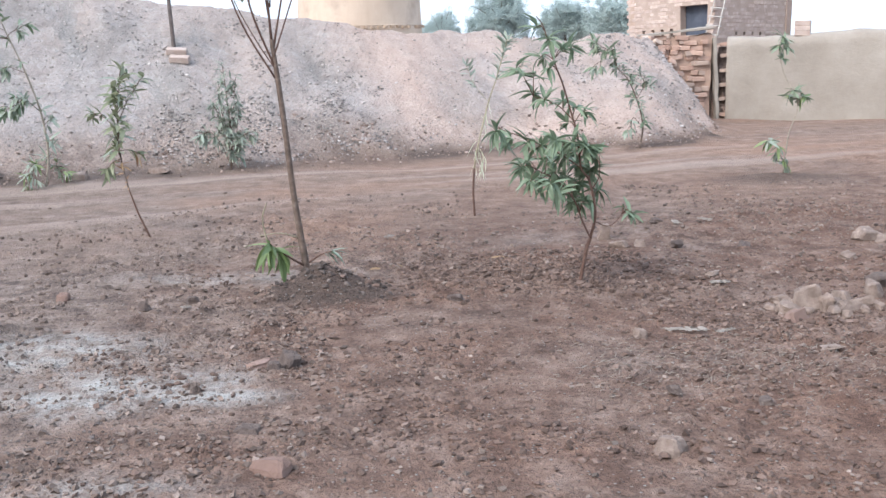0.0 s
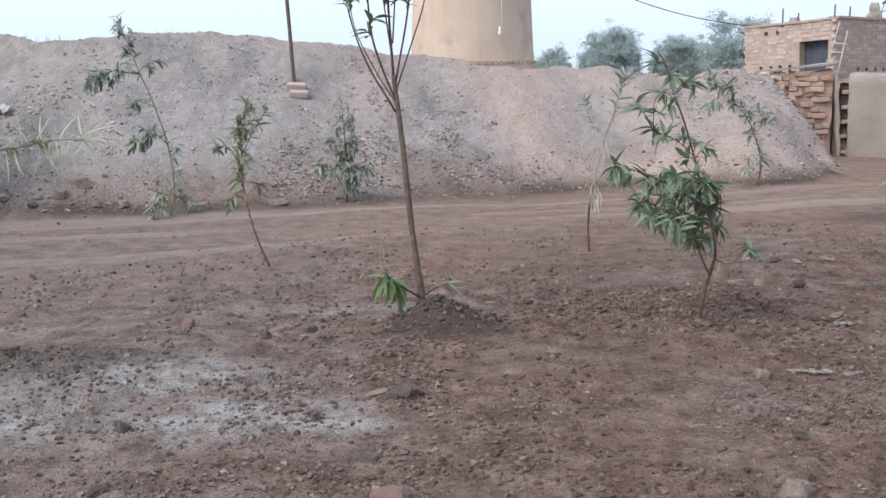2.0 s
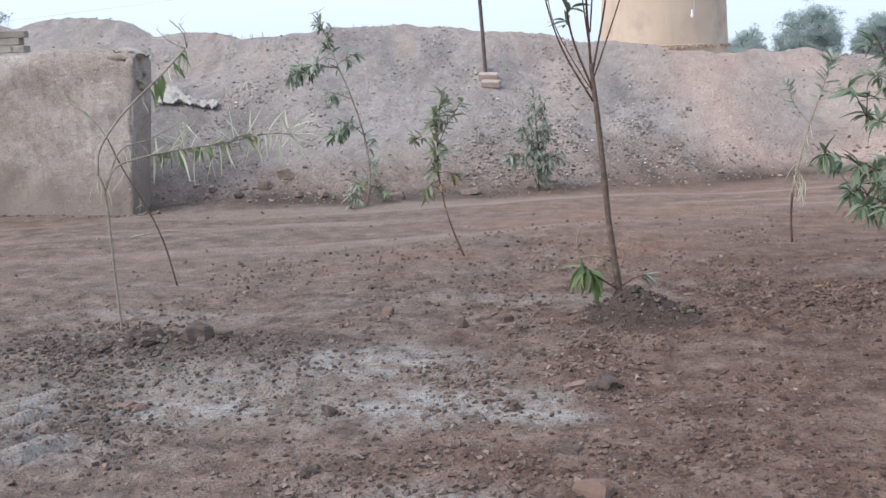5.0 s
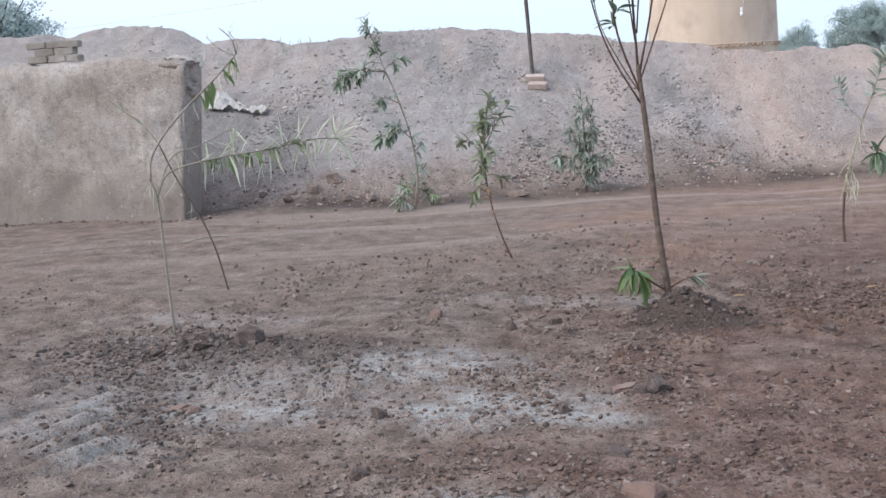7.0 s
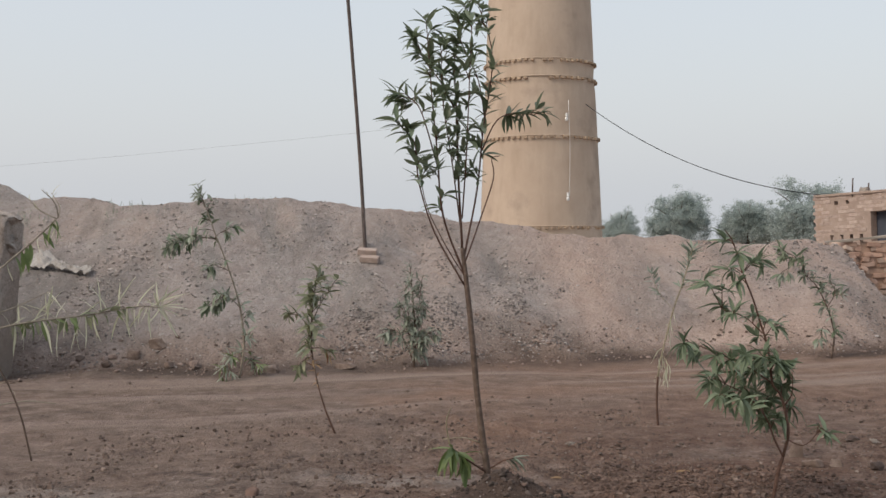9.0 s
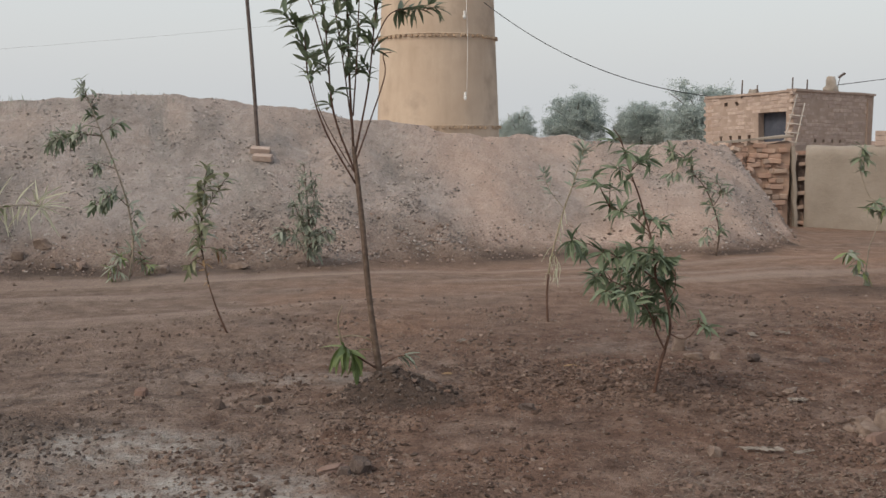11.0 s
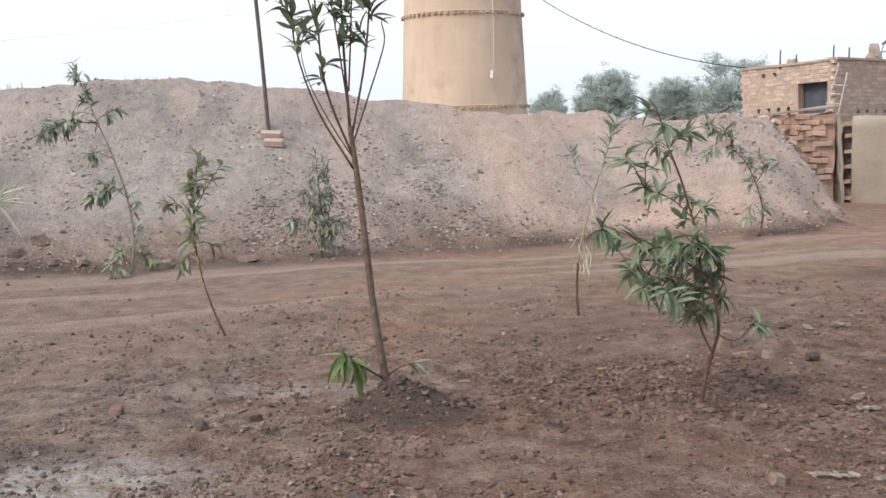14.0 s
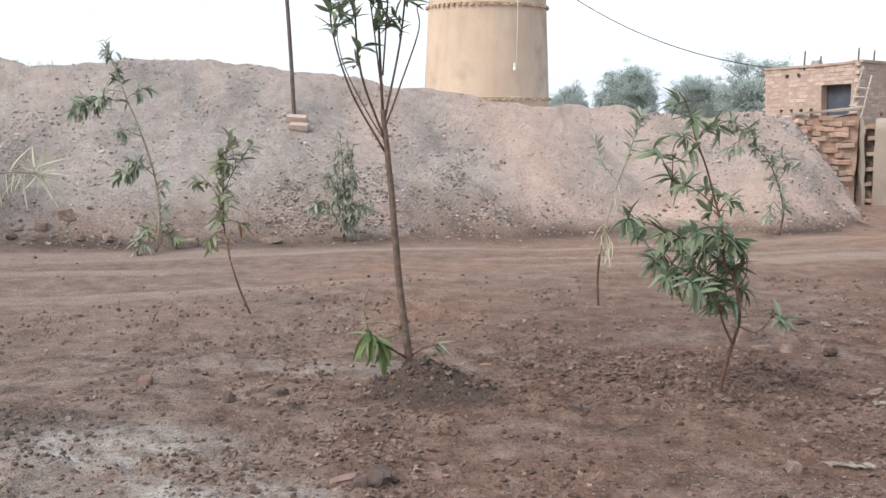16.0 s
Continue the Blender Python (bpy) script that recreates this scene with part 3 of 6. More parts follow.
FRAY = fractal(X, Y, 0.5, 4, 90)
zone("track", ROAD * (0.75 + 0.35 * lattice(U / 5, V / 0.3, 92)) * (0.45 + 0.55 * ease(X + 0.5 * FRAY, -6.0, -1.5)) + 0.55 * YARD * ease(V + 0.5 * FRAY, -5.6, -3.2))
zone("streak", 0.75 * ROAD * (0.5 + 0.5 * ease(X, -6.0, -2.0)) * np.clip(ease(lattice(U / 7.0, V / 0.3, 93) + 0.35 * lattice(U / 2.5, V / 0.12, 94), 0.25, 0.95) + 0.8 * np.exp(-((V + 1.75 + 0.05 * lattice(U / 2.0, V * 0, 95)) / 0.1) ** 2) * ease(lattice(U / 1.6, V * 0, 97), -0.6, 0.5), 0, 1))
PATCHES = [(-1.0, 1.15, 0.75, 0.5), (-0.9, 0.6, 0.5, 0.3), (2.15, 0.72, 0.3, 0.28), (3.65, 0.95, 0.35, 0.22), (4.1, 1.4, 0.3, 0.35), (4.7, 0.38, 0.5, 0.16), (3.6, 0.35, 0.7, 0.2), (1.9, 2.0, 0.6, 0.4), (0.2, 2.3, 0.6, 0.3), (7.4, 1.4, 0.45, 0.3), (8.3, 1.2, 0.4, 0.4), (8.9, 0.5, 0.45, 0.3), (3.2, 2.0, 0.5, 0.3), (-2.6, 1.7, 0.7, 0.5)]


def chips(u, s, fray):
    """Where chips and slag lie thick on the bank."""
    return sum(np.exp(-(((u - a + 0.25 * fray) / c) ** 2 + ((s - b + 0.2 * fray) / d) ** 2)) for a, b, c, d in PATCHES)


zone("rubble", 0.55 * ONBANK * np.clip(chips(U, S, FRAY), 0, 1) * ease(fractal(U, V, 0.35, 4, 96, 0.65), -0.5, 0.45) + 0.4 * ONBANK * ease(0.7 * fractal(U, V * 0.6, 0.55, 5, 96, 0.65), 0.25, 0.75) + 0.2 * ONBANK * ease(-U + 0.4 * FRAY, -0.1, 0.9) * ease(S, 0.2, 0.6) * ease(2.0 - S, 0.0, 0.6))
zone("bank", ONBANK * ease(S + 0.15 * FRAY, 0.0, 0.9))
BAND = U - 5.0 - 0.1 * S + 0.2 * FRAY
zone("slide", ONBANK * (np.exp(-(BAND / (0.28 + 0.22 * np.clip(S, 0, 2.2))) ** 2) + 0.7 * ease(U, 4.9, 6.2) * (0.6 + 0.5 * FRAY) + 0.4 * ease(-S, -0.7, -0.15) + 0.32 * (0.3 + 0.7 * ease(U, 0.5, 4.0)) * ease(fractal(U, V, 1.5, 4, 98), -0.15, 0.6)))
zone("salt", sum(a * blot(*b) for a, b in [(0.95, (-1.78, 4.52, 0.4, 0.24)), (0.9, (-1.08, 3.92, 0.36, 0.15)), (0.7, (-1.35, 3.72, 0.32, 0.18)), (0.6, (-0.78, 3.76, 0.25, 0.1)), (0.75, (-2.4, 3.68, 0.38, 0.2)), (0.5, (-3.15, 3.5, 0.35, 0.3)), (0.6, (-2.75, 3.1, 0.3, 0.2)), (0.42, (-1.9, 4.1, 1.1, 0.6)), (0.28, (-3.2, 4.0, 0.7, 0.8)), (0.55, (-3.65, 4.9, 0.35, 0.12)), (0.5, (-1.0, 2.8, 0.4, 0.2)), (0.1, (1.3, 4.05, 0.6, 0.3)), (0.16, (0.75, 7.0, 0.55, 0.22)), (0.4, (-1.2, 6.0, 0.7, 0.2)), (0.1, (2.2, 4.9, 0.8, 0.4)), (0.4, (-3.5, 5.4, 0.7, 0.2))]) * 1.15 * (1 - ONBANK))
zone("ochre", (ROAD + 0.8 * YARD * ease(V + 0.5 * FRAY, -5.6, -3.2)) * ease(X + 0.8 * FRAY, -3.0, 0.0) * (0.75 + 0.5 * fractal(X, Y, 1.8, 3, 99)))
zone("ruddy", YARD * ease(X + 0.6 * FRAY, -2.8, 0.5) * 0.95)
TA, TB = (X + 3.2) * 0.65 - (Y - 3.5) * 0.76, (X + 3.2) * 0.76 + (Y - 3.5) * 0.65
# darker in the hollows between the tyre lugs and in a strip beside them
LUG = 0.8 * ease(FRAY, -1.0, 0.2) * np.exp(-((TB / 0.24) ** 4)) * ease(TA, -1.0, -0.7) * ease(-TA, -0.85, -0.55) * ease(-np.sin((TA + 0.6 * TB - 0.0145 + 0.03 * lattice(X / 0.3, Y / 0.3, 52)) * math.tau / 0.242), 0.2, 0.9)
LUG = LUG + 0.45 * np.exp(-(((TB - 0.38 + 0.08 * FRAY) / 0.16) ** 2)) * ease(TA, -0.8, -0.5) * ease(-TA, -0.8, -0.3)
# first blot paints the mound's shaded front; the last term darkens the bank's foot
zone("damp_shade", LUG + 1.7 * blot(-0.53, 5.4, 0.33, 0.22) + 0.8 * blot(-2.9, 4.75, 1.0, 0.3) + 0.15 * blot(0.9, 5.7, 1.1, 0.5) + 0.8 * blot(3.3, 9.9, 0.7, 0.35) + 1.15 * np.exp(-((S + 0.07 + 0.14 * FRAY) / 0.26) ** 2) * (U < 9) * (0.45 + 0.55 * ease(fractal(U, V, 1.2, 2, 58), -0.5, 0.4)))
me.materials.append(DIRT)
tagged(new("ground", me), "bare brown yard soil with dusty track and rubble bank", "ground", kind="structure")


def height(x, y):
    return float(terrain(np.array([float(x)]), np.array([float(y)]))[0][0])


# ---- chimney ----
CH_X, CH_Y, CH_Z = -2.54, 33.0, 1.3
chimney = thing("kiln_chimney", (CH_X, CH_Y, CH_Z), "tall tapering ochre plastered brick-kiln chimney with brick dentil bands", "chimney")


def shaft_radius(z):
    return 1.87 - 0.0445 * (z - 0.25)


bm = bmesh.new()
levels = [i * 0.4 for i in range(-1, 56)]
rings = []
for z in levels:
    ring = []
    for k in range(72):
        a = k * math.tau / 72
        r = shaft_radius(z) * (1 + 0.006 * noise.noise(Vector((math.cos(a) * 3, math.sin(a) * 3, z * 0.7)))) - (0.03 if 4.65 < z < 5.0 else 0)
        ring.append(bm.verts.new((r * math.cos(a), r * math.sin(a), z)))
    rings.append(ring)
for lo, hi in zip(rings, rings[1:]):
    for k in range(72):
        bm.faces.new((lo[k], lo[(k + 1) % 72], hi[(k + 1) % 72], hi[k])).smooth = True
bm.faces.new(rings[-1])
part("shaft", bm, PLASTER, chimney)
bm = bmesh.new()
box(bm, 0, 0, 0, 0.12, 0.115, 0.075, bevel=0.008)
me_dentil = bpy.data.meshes.new("brick")
bm.to_mesh(me_dentil)
bm.free()
me_dentil.materials.append(DENTIL)
rnd = random.Random(3)
for z in (0.27, 2.93, 4.68, 5.2, 7.56):
    bm = bmesh.new()
    r = shaft_radius(z)
    tube(bm, [Vector((math.cos(a * math.tau / 64) * r, math.sin(a * math.tau / 64) * r, z + 0.055)) for a in range(65)], 0.022, 0.022, 6)
    part("ledge", bm, PLASTER, chimney)
    for k in range(58):
        if rnd.random() < 0.06 or (z == 4.68 and k in (43, 44)):
            continue
        a = k * math.tau / 58 + rnd.uniform(-0.01, 0.01)
        ob = new("brick", me_dentil)
        ob.parent = chimney
        ob.matrix_local = pose((r + 0.02) * math.cos(a), (r + 0.02) * math.sin(a), z + rnd.uniform(-0.01, 0.01), 0, rnd.uniform(-4, 4), math.degrees(a))
# lamp cord down the shaft
bm = bmesh.new()
tube(bm, smooth_line([(0.95, -1.52, 4.0), (0.99, -1.56, 2.7), (0.97, -1.63, 1.2)]), 0.007, 0.007, 5)
part("cord", bm, WHITE, chimney)
for q in ((0.93, -1.72, 1.12), (0.9, -1.6, 3.45)):
    bm = bmesh.new()
    bmesh.ops.create_uvsphere(bm, u_segments=10, v_segments=8, radius=0.055, matrix=Matrix.Translation(q) @ Matrix.Diagonal((0.9, 0.9, 1.3, 1)))
    bmesh.ops.create_cone(bm, cap_ends=True, segments=10, radius1=0.04, radius2=0.03, depth=0.1, matrix=Matrix.Translation(Vector(q) + Vector((0, 0, 0.12))))
    part("bulb", bm, WHITE, chimney, "white light bulb on a cord")


# ---- brickwork ----
def brick_mesh(name, mat, l, d, h, seed):
    bm = bmesh.new()
    box(bm, 0, 0, 0, l, d, h, bevel=0.007)
    roughen(bm, 0.005, 9, seed)
    m = bpy.data.meshes.new(name)
    bm.to_mesh(m)
    bm.free()
    m.materials.append(mat)
    return m


RED_BRICKS = [brick_mesh("brick", mt, 0.205, 0.11, 0.07, s) for s, mt in ((1, BRICK), (2, BRICK), (3, BRICK), (4, PALE_BRICK))]
DULL_BRICKS = [brick_mesh("brick", HUT_BRICK, 0.236, 0.1, 0.077, s) for s in (4, 5, 6)]
GREY_BRICKS = [brick_mesh("brick", MUD_OLD, 0.225, 0.12, 0.075, s) for s in (9, 10)]
HALVES = [brick_mesh("brick", mt, 0.112, 0.11, 0.068, s) for s, mt in ((7, BRICK), (8, PALE_BRICK))]


def courses(parent, x0, x1, z0, z1, y, meshes, rise, jitter, seed, holes=(), keep=None, halves=None, pitch=0.238):
    """Running bond on the plane y of the parent's own frame."""
    rnd = random.Random(seed)
    for c in range(int(round((z1 - z0) / rise))):
        z = z0 + (c + 0.5) * rise
        x = x0 + (0.06 if c % 2 else 0.118)
        while x < x1 - 0.08:
            short = False
            if not any(a < x < b and lo < z < hi for a, b, lo, hi in holes) and (keep is None or keep(x, z, rnd)):
                short = bool(halves) and rnd.random() < 0.6
                ob = new("brick", rnd.choice(halves if short else meshes))
                ob.parent = parent
                ob.matrix_local = pose(x, y + rnd.uniform(-jitter, jitter), z + rnd.uniform(-jitter, jitter) * 0.3, rnd.uniform(-1, 1) * jitter * 120, rnd.uniform(-1, 1) * jitter * 150, rnd.uniform(-1, 1) * jitter * 300)
            x += 0.12 if short else pitch


# ragged brick end wall beside the bank
end_wall = tagged(thing("wall_brick_end", (2.5, 16.66, 0.0), "ragged red brick wall end, loose courses showing", "wall"), kind="structure")
bm = bmesh.new()
box(bm, 0.86, 0.146, 0.6, 1.7, 0.2, 1.22)
bmesh.ops.subdivide_edges(bm, edges=bm.edges[:], cuts=5, use_grid_fill=True)
for v in bm.verts:
    v.co.z += 0.09 * (v.co.x - 0.6) if v.co.z > 1.0 else 0
roughen(bm, 0.03, 3)
part("core", bm, MORTAR, end_wall)
courses(end_wall, 0.0, 1.74, 0.02, 1.38, 0.06, RED_BRICKS, 0.08, 0.042, 5, halves=HALVES, pitch=0.214, keep=lambda x, z, r: r.random() > 0.05 + 0.3 * math.exp(-((x - 0.75) / 0.4) ** 2 - ((z - 0.75) / 0.3) ** 2) and z < 1.24 + 0.09 * (x - 0.6))
bm = bmesh.new()
box(bm, 0.86, 0.15, 1.29, 1.8, 0.34, 0.03)
bmesh.ops.subdivide_edges(bm, edges=bm.edges[:], cuts=7, use_grid_fill=True)
for v in bm.verts:
    v.co.z += 0.09 * (v.co.x - 0.6)
roughen(bm, 0.025, 4)
part("coping", bm, MUD, end_wall)
bm = bmesh.new()
box(bm, 1.79, 0.06, 0.62, 0.05, 0.16, 1.25)
bmesh.ops.subdivide_edges(bm, edges=bm.edges[:], cuts=6, use_grid_fill=True)
for v in bm.verts:
    v.co.x += 0.06 * (0.62 - v.co.z)
roughen(bm, 0.025, 5)
part("rendered_edge", bm, MUD, end_wall)

# plastered yard wall
wall_r = tagged(thing("wall_plastered", (4.3, 16.66, 0.0), "long smooth mud-plastered yard wall with uneven top", "wall", turn=math.degrees(math.atan2(-0.368, 0.93))), kind="structure")


def mud_wall(x0, x1, thick, top, mat, parent, amp, seed, undercut=0.0):
    bm = bmesh.new()
    n = int((x1 - x0) / 0.07)
    prev = None
    for i in range(n + 1):
        x = x0 + (x1 - x0) * i / n
        h = top(x) + 0.025 * noise.noise(Vector((x * 2.3, seed, 0)))
        prof = [(0, -0.2), (0, 0.15)] + [(0.0, 0.15 + (h - 0.25) * k / 18) for k in range(1, 18)] + [(0.02, h - 0.06), (0.08, h - 0.01), (thick / 2, h), (thick - 0.07, h - 0.015), (thick, h - 0.08), (thick, -0.2)]
        worn = undercut * max(0.0, 1 - (x1 - x) / 0.7)
        row = [bm.verts.new(Vector((x - worn * (1 - z / h), y, z)) + (noise.noise_vector(Vector((x * 2.5, z * 2.5, seed + y))) + 0.5 * noise.noise_vector(Vector((x * 8, z * 8, seed - y)))) * amp) for y, z in prof]
        if prev:
            for k in range(len(row) - 1):
                bm.faces.new((prev[k], row[k], row[k + 1], prev[k + 1])).smooth = True
        else:
            bm.faces.new(row)
        prev = row
    bm.faces.new(prev[::-1])
    return part("face", bm, mat, parent)


mud_wall(0.14, 16, 0.3, lambda x: 1.24 + 0.02 * x + 0.05 * math.exp(-((x - 2.2) / 0.8) ** 2), MUD, wall_r, 0.015, 3.0)
# added dark box: the slot's shade is put into its colour
bm = bmesh.new()
box(bm, 0.07, 0.2, 0.55, 0.14, 0.16, 1.1)
part("recess", bm, CLOD_AND_SHADE, wall_r)
for z in (0.06, 0.3, 0.52, 0.74, 0.97, 1.14):
    ob = new("brick", rnd.choice(HALVES))
    ob.parent = wall_r
    ob.matrix_local = pose(0.09 + rnd.uniform(-0.02, 0.02), 0.09, z, 0, rnd.uniform(-8, 8), rnd.uniform(-15, 15)) @ Matrix.Diagonal((1.2, 1, 0.8, 1))

# left boundary wall
wall_l = tagged(thing("wall_weathered", (-16.0, 9.62, 0.0), "weathered mud-plastered yard wall, broken at its end", "wall"), kind="structure")
mud_wall(0, 9.89, 0.36, lambda x: 1.78 - 0.01 * (10 - x) - 0.09 * max(0, (x - 9.6) / 0.3) ** 2 + 0.03 * math.sin(x * 5.1), MUD_WALL, wall_l, 0.045, 7.0, 0.2)
for k, (x, y, z, a, b, c) in enumerate([(9.68, 0.19, 1.67, 0.5, 0.4, 0.15), (9.76, 0.2, 1.42, 0.24, 0.34, 0.2), (9.7, 0.22, 1.0, 0.14, 0.3, 0.4)]):
    bm = bmesh.new()
    bmesh.ops.create_icosphere(bm, subdivisions=3, radius=0.5)
    for v in bm.verts:
        v.co = Vector((v.co.x * a, v.co.y * b, v.co.z * c)) + noise.noise_vector(v.co * 4 + Vector((k * 7, 0, 0))) * 0.07 + noise.noise_vector(v.co * 11 + Vector((k * 7, 3, 0))) * 0.03
    for f in bm.faces:
        f.smooth = True
    part("plaster_lump", bm, MUD_WALL, wall_l).matrix_local = pose(x, y, z)


# ---- brick hut behind the bank ----
HUT_Z = 0.9
hut = thing("brick_hut", (6.05, 24.1, HUT_Z), "small unplastered flat-roofed brick hut with dark window opening", "hut", turn=0)


def hut_face(name, a, b, tilt, holes, seed):
    """One wall from a to b (ground places), its bricks proud of the mortar core; openings go through."""
    a, b = Vector((*a, 0)), Vector((*b, 0))
    way = (b - a).normalized()
    length = (b - a).length
    m = Matrix.Translation((a.x - 6.05, a.y - 24.1, 0.12 if tilt < 0 else 0)) @ way.to_track_quat("X", "Z").to_matrix().to_4x4() @ pose(0, 0, 0, 0, -tilt, 0)
    wall = new(name)
    wall.parent = hut
    wall.matrix_local = m
    bm = bmesh.new()
    xs = sorted({0.0, length, *(h[0] for h in holes), *(h[1] for h in holes)})
    zs = sorted({-0.9, 1.32, *(h[2] for h in holes), *(h[3] for h in holes)})
    for xa, xb in zip(xs, xs[1:]):
        for za, zb in zip(zs, zs[1:]):
            if not any(h[0] <= (xa + xb) / 2 <= h[1] and h[2] <= (za + zb) / 2 <= h[3] for h in holes):
                box(bm, (xa + xb) / 2, 0.109, (za + zb) / 2, xb - xa, 0.2, zb - za)
    bmesh.ops.remove_doubles(bm, verts=bm.verts[:], dist=0.0005)
    part("core", bm, HUT_MORTAR, wall)
    courses(wall, 0.0, length + 0.05, 0.12, 1.32, 0.056, DULL_BRICKS, 0.0855, 0.009, seed, holes=[(h[0] - 0.08, h[1] + 0.08, h[2] - 0.01, h[3] + 0.01) for h in holes])
    bm = bmesh.new()
    box(bm, length / 2, 0.1, 1.34, length + 0.02, 0.25, 0.05)
    bmesh.ops.subdivide_edges(bm, edges=bm.edges[:], cuts=4, use_grid_fill=True)
    roughen(bm, 0.015, 3)
    part("coping", bm, HUT_MORTAR, wall)
    return wall


VENTS = [(0.42 + 0.27 * k, 0.51 + 0.27 * k, 0.2, 0.41) for k in range(4)] + [(0.56, 0.66, 1.1, 1.19), (0.88, 0.98, 1.1, 1.19)]
front = hut_face("wall", (4.45, 26.0), (6.02, 24.1), 2.4, [(1.54, 2.3, 0.24, 0.9)] + VENTS, 11)
# added panel that carries the window's dim slate-blue inside in its colour
bm = bmesh.new()
box(bm, 1.92, 0.245, 0.57, 0.9, 0.03, 0.74, bevel=0.006)
part("shutter", bm, WINDOW_FILL, front, "added slate-blue panel set deep in the window for its dim inside")
side = hut_face("wall", (6.02, 24.1), (8.27, 25.9), -1.4, [(0.75 + 0.3 * k, 0.83 + 0.3 * k, 0.18, 0.27) for k in range(4)], 12)
for a, b, gap in (((8.27, 25.9), (6.4, 27.8), 1.1), ((6.4, 27.8), (4.45, 26.0), 0.0)):  # the first one has an unseen doorway, added to let light inside
    va, vb = Vector((*a, 0)), Vector((*b, 0))
    length = (vb - va).length
    bm = bmesh.new()
    box(bm, (length + gap) / 2, 0.13, 0.2, length - gap, 0.2, 2.2)
    if gap:
        box(bm, 0.06, 0.13, 0.2, 0.12, 0.2, 2.2)
        box(bm, 0.12 + (gap - 0.12) / 2, 0.13, 1.17, gap - 0.12, 0.2, 0.26)
    w = part("wall", bm, PALE_BRICK, hut)
    w.matrix_local = Matrix.Translation((va.x - 6.05, va.y - 24.1, 0)) @ (vb - va).to_track_quat("X", "Z").to_matrix().to_4x4()
bm = bmesh.new()
vs = [bm.verts.new((x - 6.05, y - 24.1, z)) for z in (1.22, 1.3) for x, y in ((4.58, 26.0), (6.03, 24.25), (8.12, 25.9), (6.4, 27.65))]
for f in ((3, 2, 1, 0), (4, 5, 6, 7), (0, 1, 5, 4), (1, 2, 6, 5), (2, 3, 7, 6), (3, 0, 4, 7)):
    bm.faces.new([vs[k] for k in f])
part("roof", bm, HUT_MORTAR, hut)
for x, y, h in ((-0.95, 1.1, 0.32), (-0.65, 0.9, 0.2), (-0.02, 0.25, 0.34), (0.36, 0.5, 0.3)):
    bm = bmesh.new()
    tube(bm, [Vector((x, y, 1.3)), Vector((x + 0.01, y, 1.4 + h))], 0.018, 0.016, 6)
    part("rebar", bm, RUST, hut)

# smoke outlet and rubble on the roof
for nm, x, y, w, h, lb in (("roof_vent", 7.14, 25.35, 0.42, 0.46, "small tapered clay smoke outlet on the hut roof"), ("roof_rubble", 5.4, 25.4, 0.4, 0.18, "low heap of broken bricks on the hut roof")):
    bm = bmesh.new()
    bmesh.ops.create_cone(bm, cap_ends=True, segments=18, radius1=w / 2, radius2=w * 0.2, depth=h, matrix=Matrix.Translation((0, 0, h / 2)))
    bmesh.ops.subdivide_edges(bm, edges=bm.edges[:], cuts=4, use_grid_fill=True)
    for v in bm.verts:
        k = 1 + 0.1 * math.sin(v.co.z * 42)
        v.co.x, v.co.y = v.co.x * k, v.co.y * k
    roughen(bm, 0.035, 9)
    ob = part(nm, bm, MUD_OLD)
    ob.matrix_world = pose(x, y, HUT_Z + 1.33)
    tagged(ob, lb, "rubble")

# small flood lamp on a bracket behind the smoke outlet
lamp = thing("flood_lamp", (7.34, 25.5, HUT_Z + 1.3), "small dark flood lamp on a thin bracket on the hut roof", "lamp")
bm = bmesh.new()
tube(bm, smooth_line([(0, 0, 0), (0.0, 0, 0.3), (0.05, 0, 0.5)], 3), 0.009, 0.008, 6)
part("bracket", bm, RUST, lamp)
bm = bmesh.new()
box(bm, 0, 0, 0, 0.17, 0.09, 0.05, bevel=0.012)
part("housing", bm, RUST, lamp).matrix_local = pose(0.08, 0, 0.53, 0, -38, 0)

# ladder against the corner
ladder = thing("ladder", (5.85, 23.72, 1.16), "short bleached wooden ladder leaning on the hut corner", "ladder", turn=-42)
ladder.matrix_world = pose(5.86, 23.72, 1.16, -14, 7, -38)
for x, top in ((-0.13, 1.12), (0.13, 0.94)):
    bm = bmesh.new()
    tube(bm, [Vector((x * (1.05 - 0.05 * k), 0.008 * math.sin(k * 3), top * k / 4)) for k in range(5)], 0.017, 0.014, 7, 0.1)
    part("rail", bm, WOOD, ladder)
for z in (0.06, 0.26, 0.46, 0.65):
    bm = bmesh.new()
    tube(bm, [Vector((-0.18, 0, z)), Vector((0.17, 0.0, z + 0.012))], 0.016, 0.016, 7)
    part("rung", bm, WOOD, ladder)


# ---- brick piles ----
def pile(name, loc, turn, layout, label, meshes):
    ob = thing(name, loc, label, "brick pile", turn=turn)
    r = random.Random(len(label))
    for x, y, z, a in layout:
        b = new("brick", r.choice(meshes))
        b.parent = ob
        b.matrix_local = pose(x, y, z, r.uniform(-2, 2), r.uniform(-3, 3), a + r.uniform(-5, 5))


pile("brick_pile", (-7.85, 9.8, 1.77), 8, [(x, 0, 0.04 + 0.078 * k, 0) for k in range(3) for x in ((-0.1, 0.14) if k % 2 else (-0.19, 0.05, 0.2))], "loose grey bricks stacked on the weathered wall", GREY_BRICKS)
pile("brick_pile", (5.49, 16.3, 1.25), -20, [(0.0, 0, 0.036 + 0.075 * k, 0) for k in range(3)], "three loose bricks stacked on the plastered wall", DULL_BRICKS)

